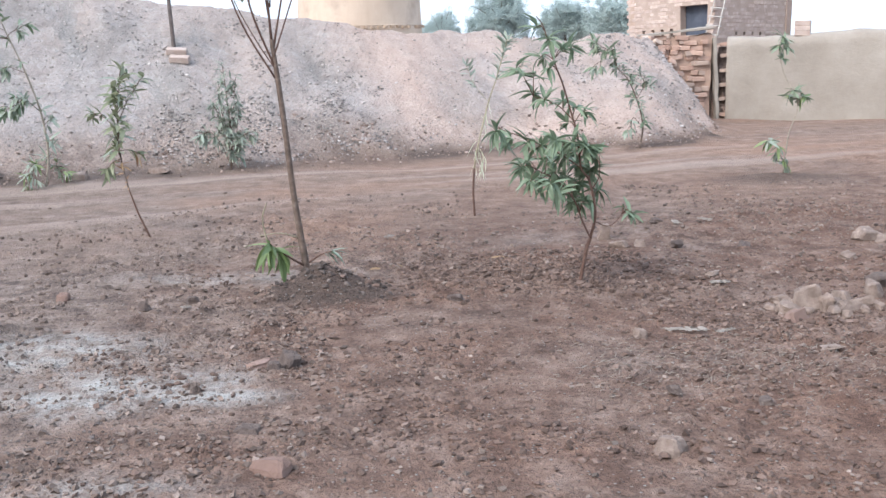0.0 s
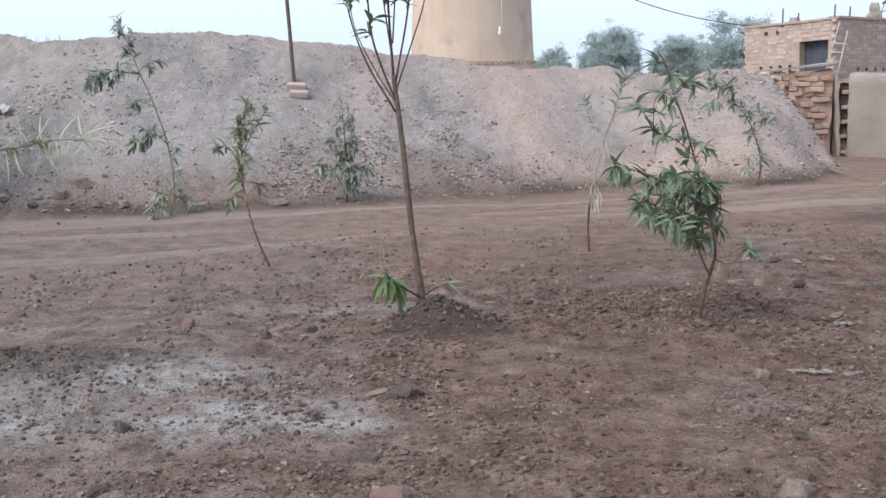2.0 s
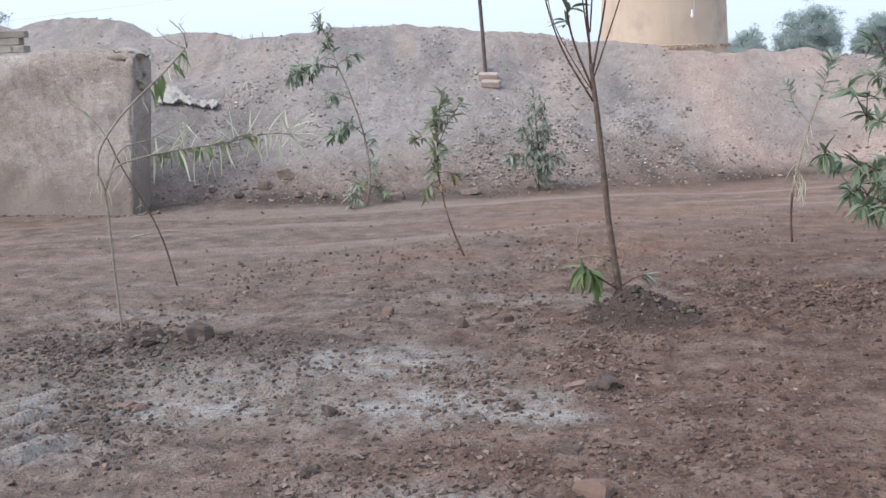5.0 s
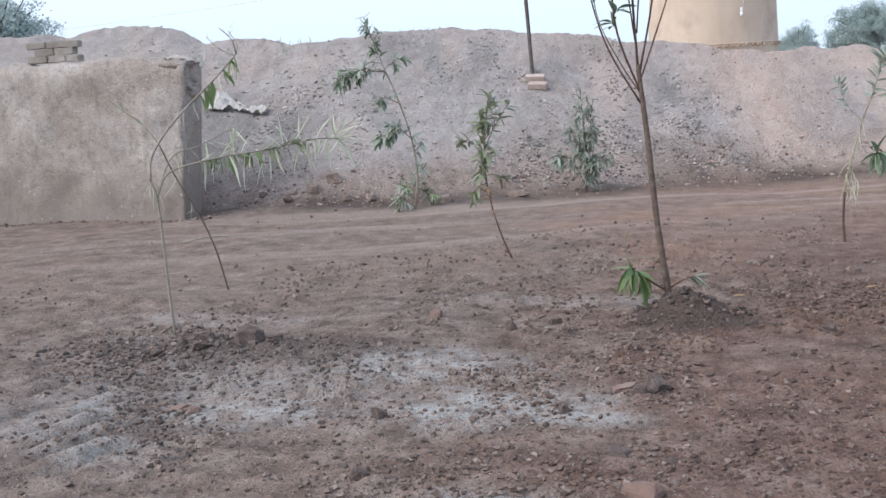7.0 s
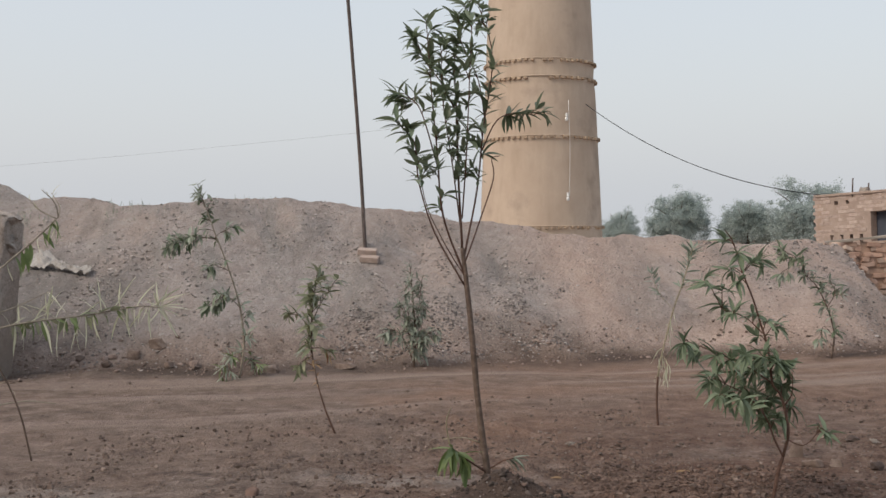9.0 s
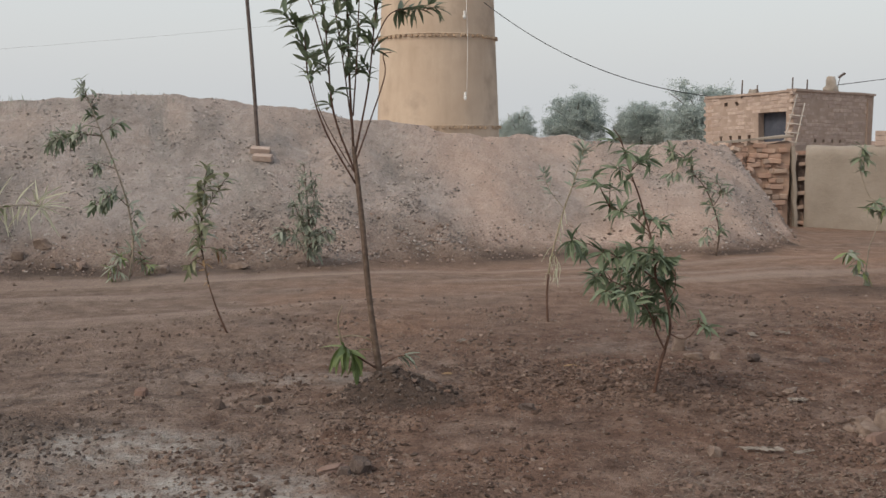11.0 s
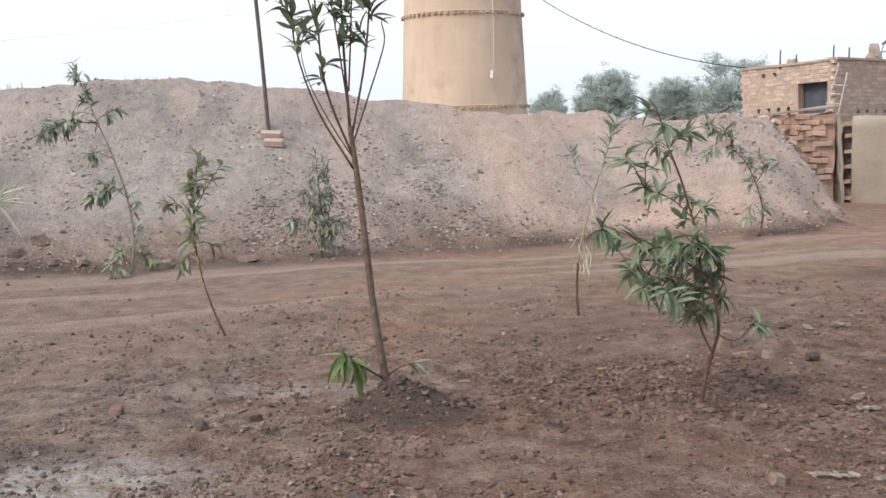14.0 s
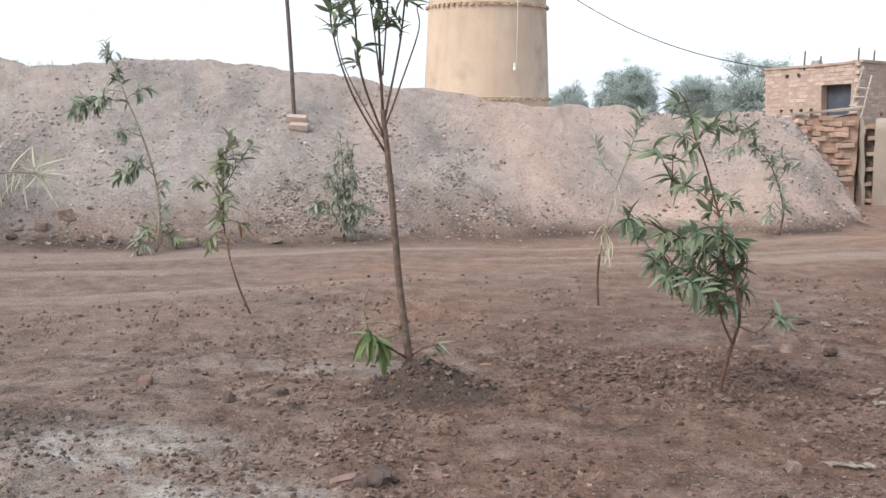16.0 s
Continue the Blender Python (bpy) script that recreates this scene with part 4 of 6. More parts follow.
# ---- steel pole with loose bricks ----
pole = thing("steel_pole", (-3.13, 12.76, height(-3.13, 12.76)), "thin rusty steel pole leaning out of the bank", "pole")
bm = bmesh.new()
tube(bm, smooth_line([(0, 0, -0.3), (-0.06, 0, 1.0), (-0.165, 0.0, 2.6), (-0.29, 0, 4.3), (-0.41, 0, 5.9)]), 0.024, 0.02, 10)
part("shaft", bm, RUST, pole)
for dx, dy, up, a in ((0.05, -0.13, 0.05, 6), (0.1, -0.22, 0.035, -4)):
    x, y = -3.13 + dx, 12.76 + dy
    ob = new("loose_brick", DULL_BRICKS[1])
    ob.matrix_world = pose(x, y, height(x, y) + up, 18, 4, a)
    tagged(ob, "dusty fired brick lying at the pole's foot", "brick", "bricks at the pole")


# ---- cables ----
def cable(name, a, b, sag, r, label, mat=CABLE):
    a, b = Vector(a), Vector(b)
    bm = bmesh.new()
    tube(bm, [a.lerp(b, t / 24) - Vector((0, 0, sag * 4 * (t / 24) * (1 - t / 24))) for t in range(25)], r, r, 5)
    tagged(part(name, bm, mat), label, "cable")


cable("power_cable", (-1.1, 32.0, 5.22), (5.0, 25.4, 2.2), 0.58, 0.011, "thin black cable sagging from chimney to hut")
cable("power_cable", (-4.15, 32.6, 7.4), (-3.56, 12.86, 7.05), 0.1, 0.008, "thin black cable from pole top to chimney")
cable("power_cable", (-26.0, 32.6, 3.5), (-4.1, 32.9, 4.98), 0.12, 0.0022, "thin grey cable running from chimney past the yard", RUST)
cable("power_cable", (7.25, 25.4, 2.5), (22.0, 45.0, 4.6), 0.06, 0.009, "thin black cable leaving the hut roof")


# ---- far trees ----
def far_tree(loc, width, high, seed):
    r = random.Random(seed)
    ob = thing("acacia_tree", loc, "distant green acacia with a rounded open crown, haze put into its pale colour", "tree", "far trees")
    bm = bmesh.new()
    tube(bm, smooth_line([(0, 0, -0.2), (0.1, 0, high * 0.25), (0, 0.1, high * 0.5)]), 0.2, 0.12, 8)
    tips = []
    for k in range(9):
        a = k * 2.4
        e = Vector((math.cos(a) * width * r.uniform(0.2, 0.42), math.sin(a) * width * r.uniform(0.2, 0.42), high * r.uniform(0.5, 0.9)))
        tube(bm, smooth_line([(0, 0.05, high * r.uniform(0.25, 0.45)), e * 0.5 + Vector((0, 0, high * 0.22)), e]), 0.08, 0.02, 6)
        tips.append(e)
    part("trunk", bm, BARK, ob)
    verts, faces = [], []
    clumps = []
    lobes = []
    for k in range(46):
        e, f = r.uniform(0, math.tau), r.uniform(0.0, 1.0) ** 0.6
        top = high * (0.25 + 0.65 * math.sqrt(max(0.0, 1 - f ** 3)) * r.uniform(0.25, 1.0))
        lobes.append(Vector((math.cos(e) * f * 0.38 * width, math.sin(e) * f * 0.38 * width, top)))
    for k in range(700):
        c = r.choice(lobes) + Vector((r.gauss(0, 0.07) * width, r.gauss(0, 0.07) * width, r.gauss(-0.03, 0.075) * high))
        if k % 4 == 0:  # low skirts
            e, f = r.uniform(0, math.tau), math.sqrt(r.random())
            c = Vector((math.cos(e) * f * 0.43 * width, math.sin(e) * f * 0.43 * width, high * r.uniform(0.12, 0.5)))
        clumps.append((Vector((c.x, c.y, max(c.z, high * r.uniform(0.0, 0.12)))), width * r.uniform(0.03, 0.065)))
    for c, cr in clumps:
        for k in range(84):
            d = Vector((r.gauss(0, 1), r.gauss(0, 1), r.gauss(0, 0.7))) * cr * 0.7
            n = Vector((r.gauss(0, 1), r.gauss(0, 1), r.gauss(0, 1))).normalized()
            t = n.orthogonal().normalized() * width * r.uniform(0.006, 0.012)
            b = n.cross(t) * 0.6
            i = len(verts)
            p = c + d
            verts += [p - t, p + b, p + t, p - b]
            faces.append((i, i + 1, i + 2, i + 3))
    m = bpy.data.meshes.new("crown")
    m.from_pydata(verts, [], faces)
    m.materials.append(LEAF_HAZED)
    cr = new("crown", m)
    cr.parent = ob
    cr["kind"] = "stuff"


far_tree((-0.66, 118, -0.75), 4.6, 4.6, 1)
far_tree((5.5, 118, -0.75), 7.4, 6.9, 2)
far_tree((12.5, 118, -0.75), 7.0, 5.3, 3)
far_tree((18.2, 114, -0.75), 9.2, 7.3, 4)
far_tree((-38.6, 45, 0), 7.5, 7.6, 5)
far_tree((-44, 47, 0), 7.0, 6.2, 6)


# ---- saplings ----
L_MID = [leaf_mesh("leaf", LEAF, 0.15, 0.25, 0.3, 0.03), leaf_mesh("leaf", LEAF, 0.17, 0.45, 0.35), leaf_mesh("leaf", LEAF, 0.14, 0.12, 0.25, -0.04)]
L_DARK = [leaf_mesh("leaf", LEAF_DARK, 0.16, 0.2, 0.3, 0.03), leaf_mesh("leaf", LEAF_DARK, 0.175, 0.4, 0.35), leaf_mesh("leaf", LEAF_DARK, 0.145, 0.1, 0.25, -0.04)]
L_BUSH = [leaf_mesh("leaf", LEAF, 0.16, 0.3, 0.5, 0.05), leaf_mesh("leaf", LEAF, 0.14, 0.6, 0.4, -0.03), leaf_mesh("leaf", LEAF, 0.17, 0.12, 0.3, -0.06), leaf_mesh("leaf", LEAF, 0.13, 0.85, 0.6, 0.04)]
L_GREY = [leaf_mesh("leaf", LEAF_GREY, 0.15, 0.3), leaf_mesh("leaf", LEAF_GREY, 0.12, 0.15)]
L_PALE = [leaf_mesh("leaf", LEAF_PALE, 0.024, 0.5, 0.3, 0.05), leaf_mesh("leaf", LEAF_PALE, 0.03, 0.3, 0.3, -0.05)]
L_LIME = [leaf_mesh("leaf", LEAF_LIME, 0.145, 0.35), leaf_mesh("leaf", LEAF_LIME, 0.12, 0.2)]
L_OLIVE = [leaf_mesh("leaf", LEAF_OLIVE, 0.2, 0.2, 0.3), leaf_mesh("leaf", LEAF_OLIVE, 0.18, 0.4, 0.3, 0.04)]
L_BROAD = [leaf_mesh("leaf", LEAF_GREY, 0.2, 0.25, 0.3), leaf_mesh("leaf", LEAF, 0.19, 0.35, 0.3)]
L_DUSTY = [leaf_mesh("leaf", LEAF_GREY, 0.1, 0.25), leaf_mesh("leaf", LEAF_GREY, 0.085, 0.1, 0.3, 0.04)]
L_STRAP = [leaf_mesh("leaf", LEAF_PALE, 0.038, 0.12, 0.3, 0.03), leaf_mesh("leaf", LEAF_PALE, 0.045, 0.2, 0.3, -0.03)]
L_RED = [leaf_mesh("leaf", LEAF_RED, 0.13, 0.5), leaf_mesh("leaf", LEAF_RED, 0.1, 0.3)]

TALL = [
    (0.0235, 0.0125, [(0.005, -0.07), (0.00, 0.00), (-0.06, 0.46), (-0.10, 0.93), (-0.13, 1.24), (-0.15, 1.42)]),
    (0.0082, 0.0030, [(-0.15, 1.42), (-0.17, 1.81), (-0.18, 2.24), (-0.19, 2.58), (-0.10, 2.92)]),
    (0.0068, 0.0024, [(-0.14, 1.37), (-0.06, 1.77), (-0.02, 2.14), (0.04, 2.58), (-0.04, 2.90)]),
    (0.0068, 0.0024, [(-0.14, 1.20), (-0.31, 1.51), (-0.40, 1.81), (-0.42, 2.04), (-0.49, 2.13)]),
    (0.0075, 0.0024, [(-0.13, 1.24), (-0.26, 1.61), (-0.29, 1.98), (-0.32, 2.36), (-0.34, 2.7)]),
]
TALL_TWIGS = [
    (0.0054, 0.0022, [(-0.14, 1.32), (-0.05, 1.57), (0.04, 1.84), (0.03, 1.96), (0.08, 1.98)]),
    (0.0048, 0.0022, [(-0.03, 2.01), (0.06, 2.19), (0.17, 2.24), (0.29, 2.23)]),
    (0.0048, 0.0022, [(-0.29, 1.91), (-0.38, 2.22), (-0.44, 2.31), (-0.5, 2.33)]),
    (0.0048, 0.0022, [(-0.18, 2.24), (-0.27, 2.42), (-0.36, 2.54), (-0.41, 2.66)]),
    (0.0041, 0.0022, [(-0.01, 2.21), (-0.05, 2.45), (-0.15, 2.68), (-0.17, 2.82)]),
    (0.0041, 0.0022, [(-0.13, 1.24), (-0.24, 1.42), (-0.35, 1.64), (-0.39, 1.81), (-0.37, 1.91)]),
    (0.0050, 0.0022, [(-0.16, 1.55), (-0.21, 1.95), (-0.26, 2.30), (-0.27, 2.62)]),
    (0.0050, 0.0022, [(-0.15, 1.60), (-0.12, 1.98), (-0.10, 2.35), (-0.08, 2.72)]),
]
TALL_LOW = [
    (0.008, 0.004, [(-0.01, 0.03), (-0.12, 0.08), (-0.22, 0.14)]),
    (0.007, 0.003, [(-0.21, 0.13), (-0.24, 0.21), (-0.25, 0.30), (-0.22, 0.36)]),
    (0.006, 0.003, [(-0.00, 0.05), (0.08, 0.08), (0.15, 0.08)]),
    (0.005, 0.003, [(-0.05, 0.21), (-0.15, 0.22), (-0.27, 0.19)]),
]
BUSH = [
    (0.0118, 0.0095, [(-0.008, -0.1), (0.00, 0.00), (0.03, 0.17), (0.053, 0.245)]),
    (0.0088, 0.0026, [(0.053, 0.245), (0.08, 0.39), (0.045, 0.57), (0.0, 0.64), (-0.02, 0.82), (-0.065, 0.98), (-0.10, 1.1), (-0.16, 1.26), (-0.20, 1.4), (-0.24, 1.46)]),
    (0.0067, 0.0028, [(0.053, 0.245), (0.007, 0.34), (-0.04, 0.46), (-0.14, 0.57), (-0.24, 0.62)]),
    (0.0050, 0.0021, [(0.0, 0.64), (-0.12, 0.72), (-0.29, 0.8), (-0.47, 0.87)]),
    (0.0040, 0.0020, [(-0.04, 0.9), (-0.14, 0.99), (-0.26, 1.03)]),
    (0.0037, 0.0020, [(0.075, 0.34), (0.14, 0.31), (0.19, 0.33), (0.25, 0.41)]),
    (0.0037, 0.0020, [(0.06, 0.52), (0.1, 0.6), (0.1, 0.72)]),
]
# tufts as (aside, up): thick lower crown, open top
BUSH_LOW = [(-0.45, 0.86), (-0.39, 0.8), (-0.29, 0.79), (-0.22, 0.77), (-0.13, 0.81), (-0.05, 0.79), (0.03, 0.76), (0.06, 0.71), (-0.1, 0.69), (-0.19, 0.68), (-0.33, 0.65), (-0.26, 0.6), (-0.15, 0.6), (-0.03, 0.64), (0.05, 0.62), (-0.07, 0.49), (-0.12, 0.52), (-0.02, 0.42), (0.09, 0.5), (-0.24, 0.55), (-0.01, 0.55), (0.03, 0.46)]
BUSH_TOP = [(-0.26, 1.04), (-0.2, 1.01), (-0.1, 1.0), (-0.02, 0.97), (0.03, 0.95), (-0.08, 0.89), (-0.35, 1.19), (-0.23, 1.24), (-0.17, 1.34), (-0.17, 1.19), (-0.09, 1.29), (-0.05, 1.3), (-0.24, 1.4), (-0.26, 1.15)]
THIN = [
    (0.01, 0.008, [(0.00, 0.00), (-0.01, 0.19), (0.00, 0.39)]),
    (0.008, 0.003, [(0.00, 0.39), (0.03, 0.56), (0.12, 0.91), (0.18, 1.08), (0.24, 1.28), (0.27, 1.39)]),
    (0.003, 0.0015, [(0.12, 0.91), (0.01, 1.05), (-0.05, 1.20)]),
    (0.003, 0.0015, [(0.18, 1.08), (0.32, 1.12), (0.39, 1.19)]),
    (0.003, 0.0015, [(0.03, 0.56), (0.07, 0.51), (0.06, 0.44)]),
]
RED = [
    (0.009, 0.006, [(0.00, 0.00), (-0.07, 0.18), (-0.13, 0.38)]),
    (0.006, 0.003, [(-0.13, 0.38), (-0.17, 0.64), (-0.17, 0.92), (-0.13, 1.2)]),
    (0.003, 0.002, [(-0.16, 0.6), (-0.22, 0.58), (-0.28, 0.52)]),
    (0.003, 0.002, [(-0.17, 0.66), (-0.1, 0.66), (-0.02, 0.62)]),
    (0.004, 0.002, [(-0.17, 0.86), (-0.1, 1.0), (-0.02, 1.12)]),
    (0.003, 0.002, [(-0.17, 0.8), (-0.26, 0.9), (-0.32, 0.92)]),
]
LANKY = [
    (0.012, 0.004, [(0.00, 0.00), (0.05, 0.36), (0.01, 0.77), (-0.11, 1.19), (-0.22, 1.49), (-0.3, 1.73), (-0.37, 1.93)]),
    (0.006, 0.003, [(-0.21, 1.46), (-0.43, 1.47), (-0.66, 1.4)]),
    (0.005, 0.003, [(0.02, 0.74), (-0.12, 0.86), (-0.27, 0.79)]),
    (0.004, 0.002, [(-0.24, 1.46), (-0.18, 1.52), (-0.11, 1.55)]),
    (0.004, 0.002, [(-0.10, 1.13), (-0.24, 1.19), (-0.27, 1.18)]),
    (0.004, 0.002, [(0.03, 0.09), (-0.08, 0.21), (-0.12, 0.12)]),
    (0.004, 0.002, [(0.02, 0.03), (0.10, 0.18), (0.15, 0.15)]),
]
WILLOW = [
    (0.012, 0.004, [(0.00, 0.00), (0.02, 0.34), (0.00, 0.68), (-0.03, 1.08)]),
    (0.006, 0.003, [(0.00, 0.05), (-0.1, 0.3), (-0.2, 0.42), (-0.27, 0.4)]),
    (0.006, 0.003, [(0.00, 0.04), (0.05, 0.22), (0.12, 0.36), (0.2, 0.4)]),
    (0.006, 0.003, [(0.00, 0.1), (0.07, 0.36), (0.12, 0.66)]),
    (0.005, 0.002, [(0.01, 0.28), (-0.06, 0.57), (-0.09, 0.9)]),
    (0.005, 0.002, [(0.01, 0.34), (0.06, 0.68), (0.09, 0.94)]),
    (0.005, 0.002, [(0.01, 0.2), (-0.07, 0.42), (-0.12, 0.66)]),
]
CREEPER = [
    (0.012, 0.004, [(0.00, 0.00), (0.03, 0.30), (-0.05, 0.61), (-0.16, 0.84), (-0.28, 0.97)]),
    (0.005, 0.003, [(-0.27, 0.95), (-0.34, 1.14), (-0.51, 1.25)]),
    (0.005, 0.003, [(-0.05, 0.59), (0.04, 0.76), (0.00, 0.87)]),
    (0.005, 0.002, [(0.02, 0.27), (-0.08, 0.38), (-0.13, 0.27)]),
    (0.004, 0.002, [(-0.42, 1.20), (-0.47, 1.06), (-0.51, 1.03)]),
]
FAR = [
    (0.007, 0.003, [(0.00, 0.00), (0.02, 0.20), (0.04, 0.39), (0.11, 0.66), (-0.02, 0.94), (-0.08, 1.17), (-0.04, 1.32)]),
    (0.004, 0.002, [(0.01, 0.09), (-0.07, 0.26), (-0.15, 0.30)]),
]
STICK1 = [
    (0.008, 0.0065, [(0.00, 0.00), (-0.01, 0.35), (-0.02, 0.83), (-0.05, 0.95)]),
    (0.007, 0.0045, [(-0.05, 0.95), (-0.03, 1.09), (0.07, 1.24), (0.21, 1.38), (0.37, 1.52), (0.51, 1.66)]),
    (0.006, 0.0035, [(-0.02, 0.86), (0.05, 0.99), (0.21, 1.04), (0.42, 1.07), (0.66, 1.09), (0.93, 1.13), (1.07, 1.12)]),
    (0.005, 0.002, [(-0.01, 0.90), (0.09, 1.09), (0.25, 1.14), (0.45, 1.23)]),
    (0.004, 0.002, [(0.51, 1.66), (0.49, 1.74), (0.42, 1.81)]),
    (0.004, 0.002, [(0.51, 1.66), (0.52, 1.72), (0.48, 1.80)]),
    (0.004, 0.002, [(0.50, 1.65), (0.41, 1.70), (0.35, 1.77)]),
]
STICK2 = [
    (0.007, 0.005, [(0.00, 0.00), (-0.06, 0.30), (-0.13, 0.51), (-0.19, 0.64), (-0.30, 0.87), (-0.38, 1.08)]),
    (0.005, 0.0035, [(-0.38, 1.08), (-0.46, 1.21), (-0.57, 1.31), (-0.71, 1.43)]),
    (0.003, 0.002, [(-0.38, 1.10), (-0.35, 1.16), (-0.33, 1.20)]),
    (0.003, 0.002, [(-0.53, 1.26), (-0.61, 1.31), (-0.67, 1.34)]),
]


def tufts(ob, line, meshes, count, leaves, size, start, end, hang, long, seed, bark, rise=0.0):
    """Short twigs along a stem, each ending in a whorl of leaves."""
    rnd = random.Random(seed)
    for i in range(count):
        t = start + (end - start) * (i + rnd.random()) / count if i else end
        j = min(int(t * (len(line) - 1)), len(line) - 2)
        q = line[j].lerp(line[j + 1], t * (len(line) - 1) - j)
        way = (line[j + 1] - line[j]).normalized()
        side = Matrix.Rotation(rnd.uniform(0, math.tau), 3, way) @ way.orthogonal().normalized()
        go = (way * rnd.uniform(0.5, 1.1) + side * ((0.9 - 0.4 * rise) if i else 0.2) + Vector((0, 0, 0.35 - 0.8 * hang + 0.4 * rise))).normalized()
        tip = q + go * long * rnd.uniform(0.5, 1.2)
        bm = bmesh.new()
        tube(bm, smooth_line([q, q.lerp(tip, 0.5) + Vector((0, 0, 0.01)), tip], 2), 0.0035, 0.002, 5)
        part("twig", bm, bark, ob)
        turn = rnd.uniform(0, math.tau)
        for k in range(leaves):
            f = rnd.uniform(0.35, 1.0)
            around = Matrix.Rotation(turn + k * 2.4, 3, go) @ go.orthogonal().normalized()
            v = go * rnd.uniform(0.25 + 0.2 * rise, 1.0 + 0.4 * rise) + around * (0.85 - 0.15 * rise) + Vector((0, 0, 0.15 * rise - hang * rnd.uniform(0.4, 1.3)))
            set_leaf("leaf", rnd.choice(meshes), ob, q.lerp(tip, f), v, size * rnd.uniform(0.6, 1.2), rnd.uniform(-35, 35))


def whorls(ob, lines, spots, meshes, leaves, size, hang, depth, seed, bark):
    """Leaf tufts at given spots, each on a short twig from the nearest stem."""
    rnd = random.Random(seed)
    for x, z in spots:
        q = min((w for line in lines for w in line), key=lambda w: (w.x - x) ** 2 + (w.z - z + 0.05) ** 2)
        tip = Vector((x, q.y + rnd.gauss(0, depth), z))
        bm = bmesh.new()
        tube(bm, smooth_line([q, q.lerp(tip, 0.55) + Vector((0, 0, 0.02)), tip], 3), 0.0032, 0.0018, 5)
        part("twig", bm, bark, ob)
        go = (tip - q + Vector((0, 0, 0.03))).normalized()
        turn = rnd.uniform(0, math.tau)
        for k in range(leaves):
            around = Matrix.Rotation(turn + k * 2.4, 3, go) @ go.orthogonal().normalized()
            v = go * rnd.uniform(0.1, 0.9) + around * rnd.uniform(0.5, 1.0) + Vector((0, 0, 0.1 - hang * rnd.uniform(0.3, 1.4)))
            set_leaf("leaf", rnd.choice(meshes), ob, q.lerp(tip, rnd.uniform(0.7, 1.0)), v, size * rnd.uniform(0.65, 1.25), rnd.uniform(-45, 45))


def on_ground(x, y):
    return (x, y, height(x, y) - 0.01)


# tall sapling
ob, lines = sapling("tall_sapling", (-0.699, 5.79, 0.033), 7, TALL + TALL_TWIGS, "tall slender sapling, brown trunk, dark lance leaves", [BARK, BARK_RED], 0.22, 2)
for k, (cnt, st) in {1: (13, 0.18), 2: (13, 0.18), 3: (7, 0.4), 4: (13, 0.2), 6: (5, 0.3), 7: (6, 0.15), 8: (8, 0.1), 9: (8, 0.05), 10: (3, 0.6), 11: (9, 0.1), 12: (9, 0.1)}.items():
    tufts(ob, lines[k], L_DARK + L_MID[:2], int(cnt * 1.3), 6, 0.112, st, 1.0, 0.2, 0.06, 30 + k, BARK_RED, 0.4)
for k, (r0, r1, pts) in enumerate(TALL_LOW):
    ln = smooth_line([(x, -0.05 * i, z + 0.04 + 0.03 * i) for i, (x, z) in enumerate(pts)], 4)
    bm = bmesh.new()
    tube(bm, ln, r0, r1, 6, 0.1)
    part("shoot", bm, BARK_PALE if k in (1, 3) else BARK_RED, ob)
    if k == 0:
        leafy(ob, ln, L_LIME, 24, 0.165, 0.5, 1.3, 0.9, 50, top=0.5)
    if k == 2:
        r = random.Random(52)
        for j in range(11):
            set_leaf("leaf", r.choice(L_GREY + L_MID[:1]), ob, ln[-1 - j % 4], (1.0, r.gauss(0, 0.6), r.uniform(-0.75, 0.35)), r.uniform(0.08, 0.13), r.uniform(-40, 40))

ob.scale = (0.974, 0.974, 0.974)

# bushy sapling
ob, lines = sapling("bushy_sapling", (0.87, 5.52, 0.05), -8, BUSH, "bushy young sapling, thick green drooping foliage", [BARK_RED], 0.14, 3)
whorls(ob, lines[1:], BUSH_LOW + BUSH_LOW[4:18:2], L_BUSH, 15, 0.1, 0.45, 0.12, 61, BARK_RED)
whorls(ob, lines[1:], BUSH_TOP, L_BUSH, 10, 0.09, 0.3, 0.07, 62, BARK_RED)
whorls(ob, lines[5:6], [(0.27, 0.39), (0.24, 0.41), (0.29, 0.37)], L_MID, 7, 0.085, 0.8, 0.03, 63, BARK_RED)

# thin sapling
ob, lines = sapling("thin_sapling", on_ground(0.333, 8.08), -2, THIN, "thin half-bare sapling, pale upper stem, sparse narrow leaves", [BARK_RED, BARK_PALE], 0.1, 4)
leafy(ob, lines[1], L_DUSTY, 60, 0.11, 0.58, -0.15, 0.9, 81, top=0.12)
leafy(ob, lines[2], L_DUSTY, 22, 0.1, 0.4, -0.1, 0.9, 82, top=0.3)
leafy(ob, lines[3], L_GREY, 8, 0.09, 0.3, 0.0, 0.7, 83)
leafy(ob, lines[4], L_PALE, 16, 0.14, 0.1, 1.6, 0.6, 84)
leafy(ob, lines[1], L_PALE, 16, 0.15, 0.02, 1.8, 0.5, 85, 0.4, top=0.0)

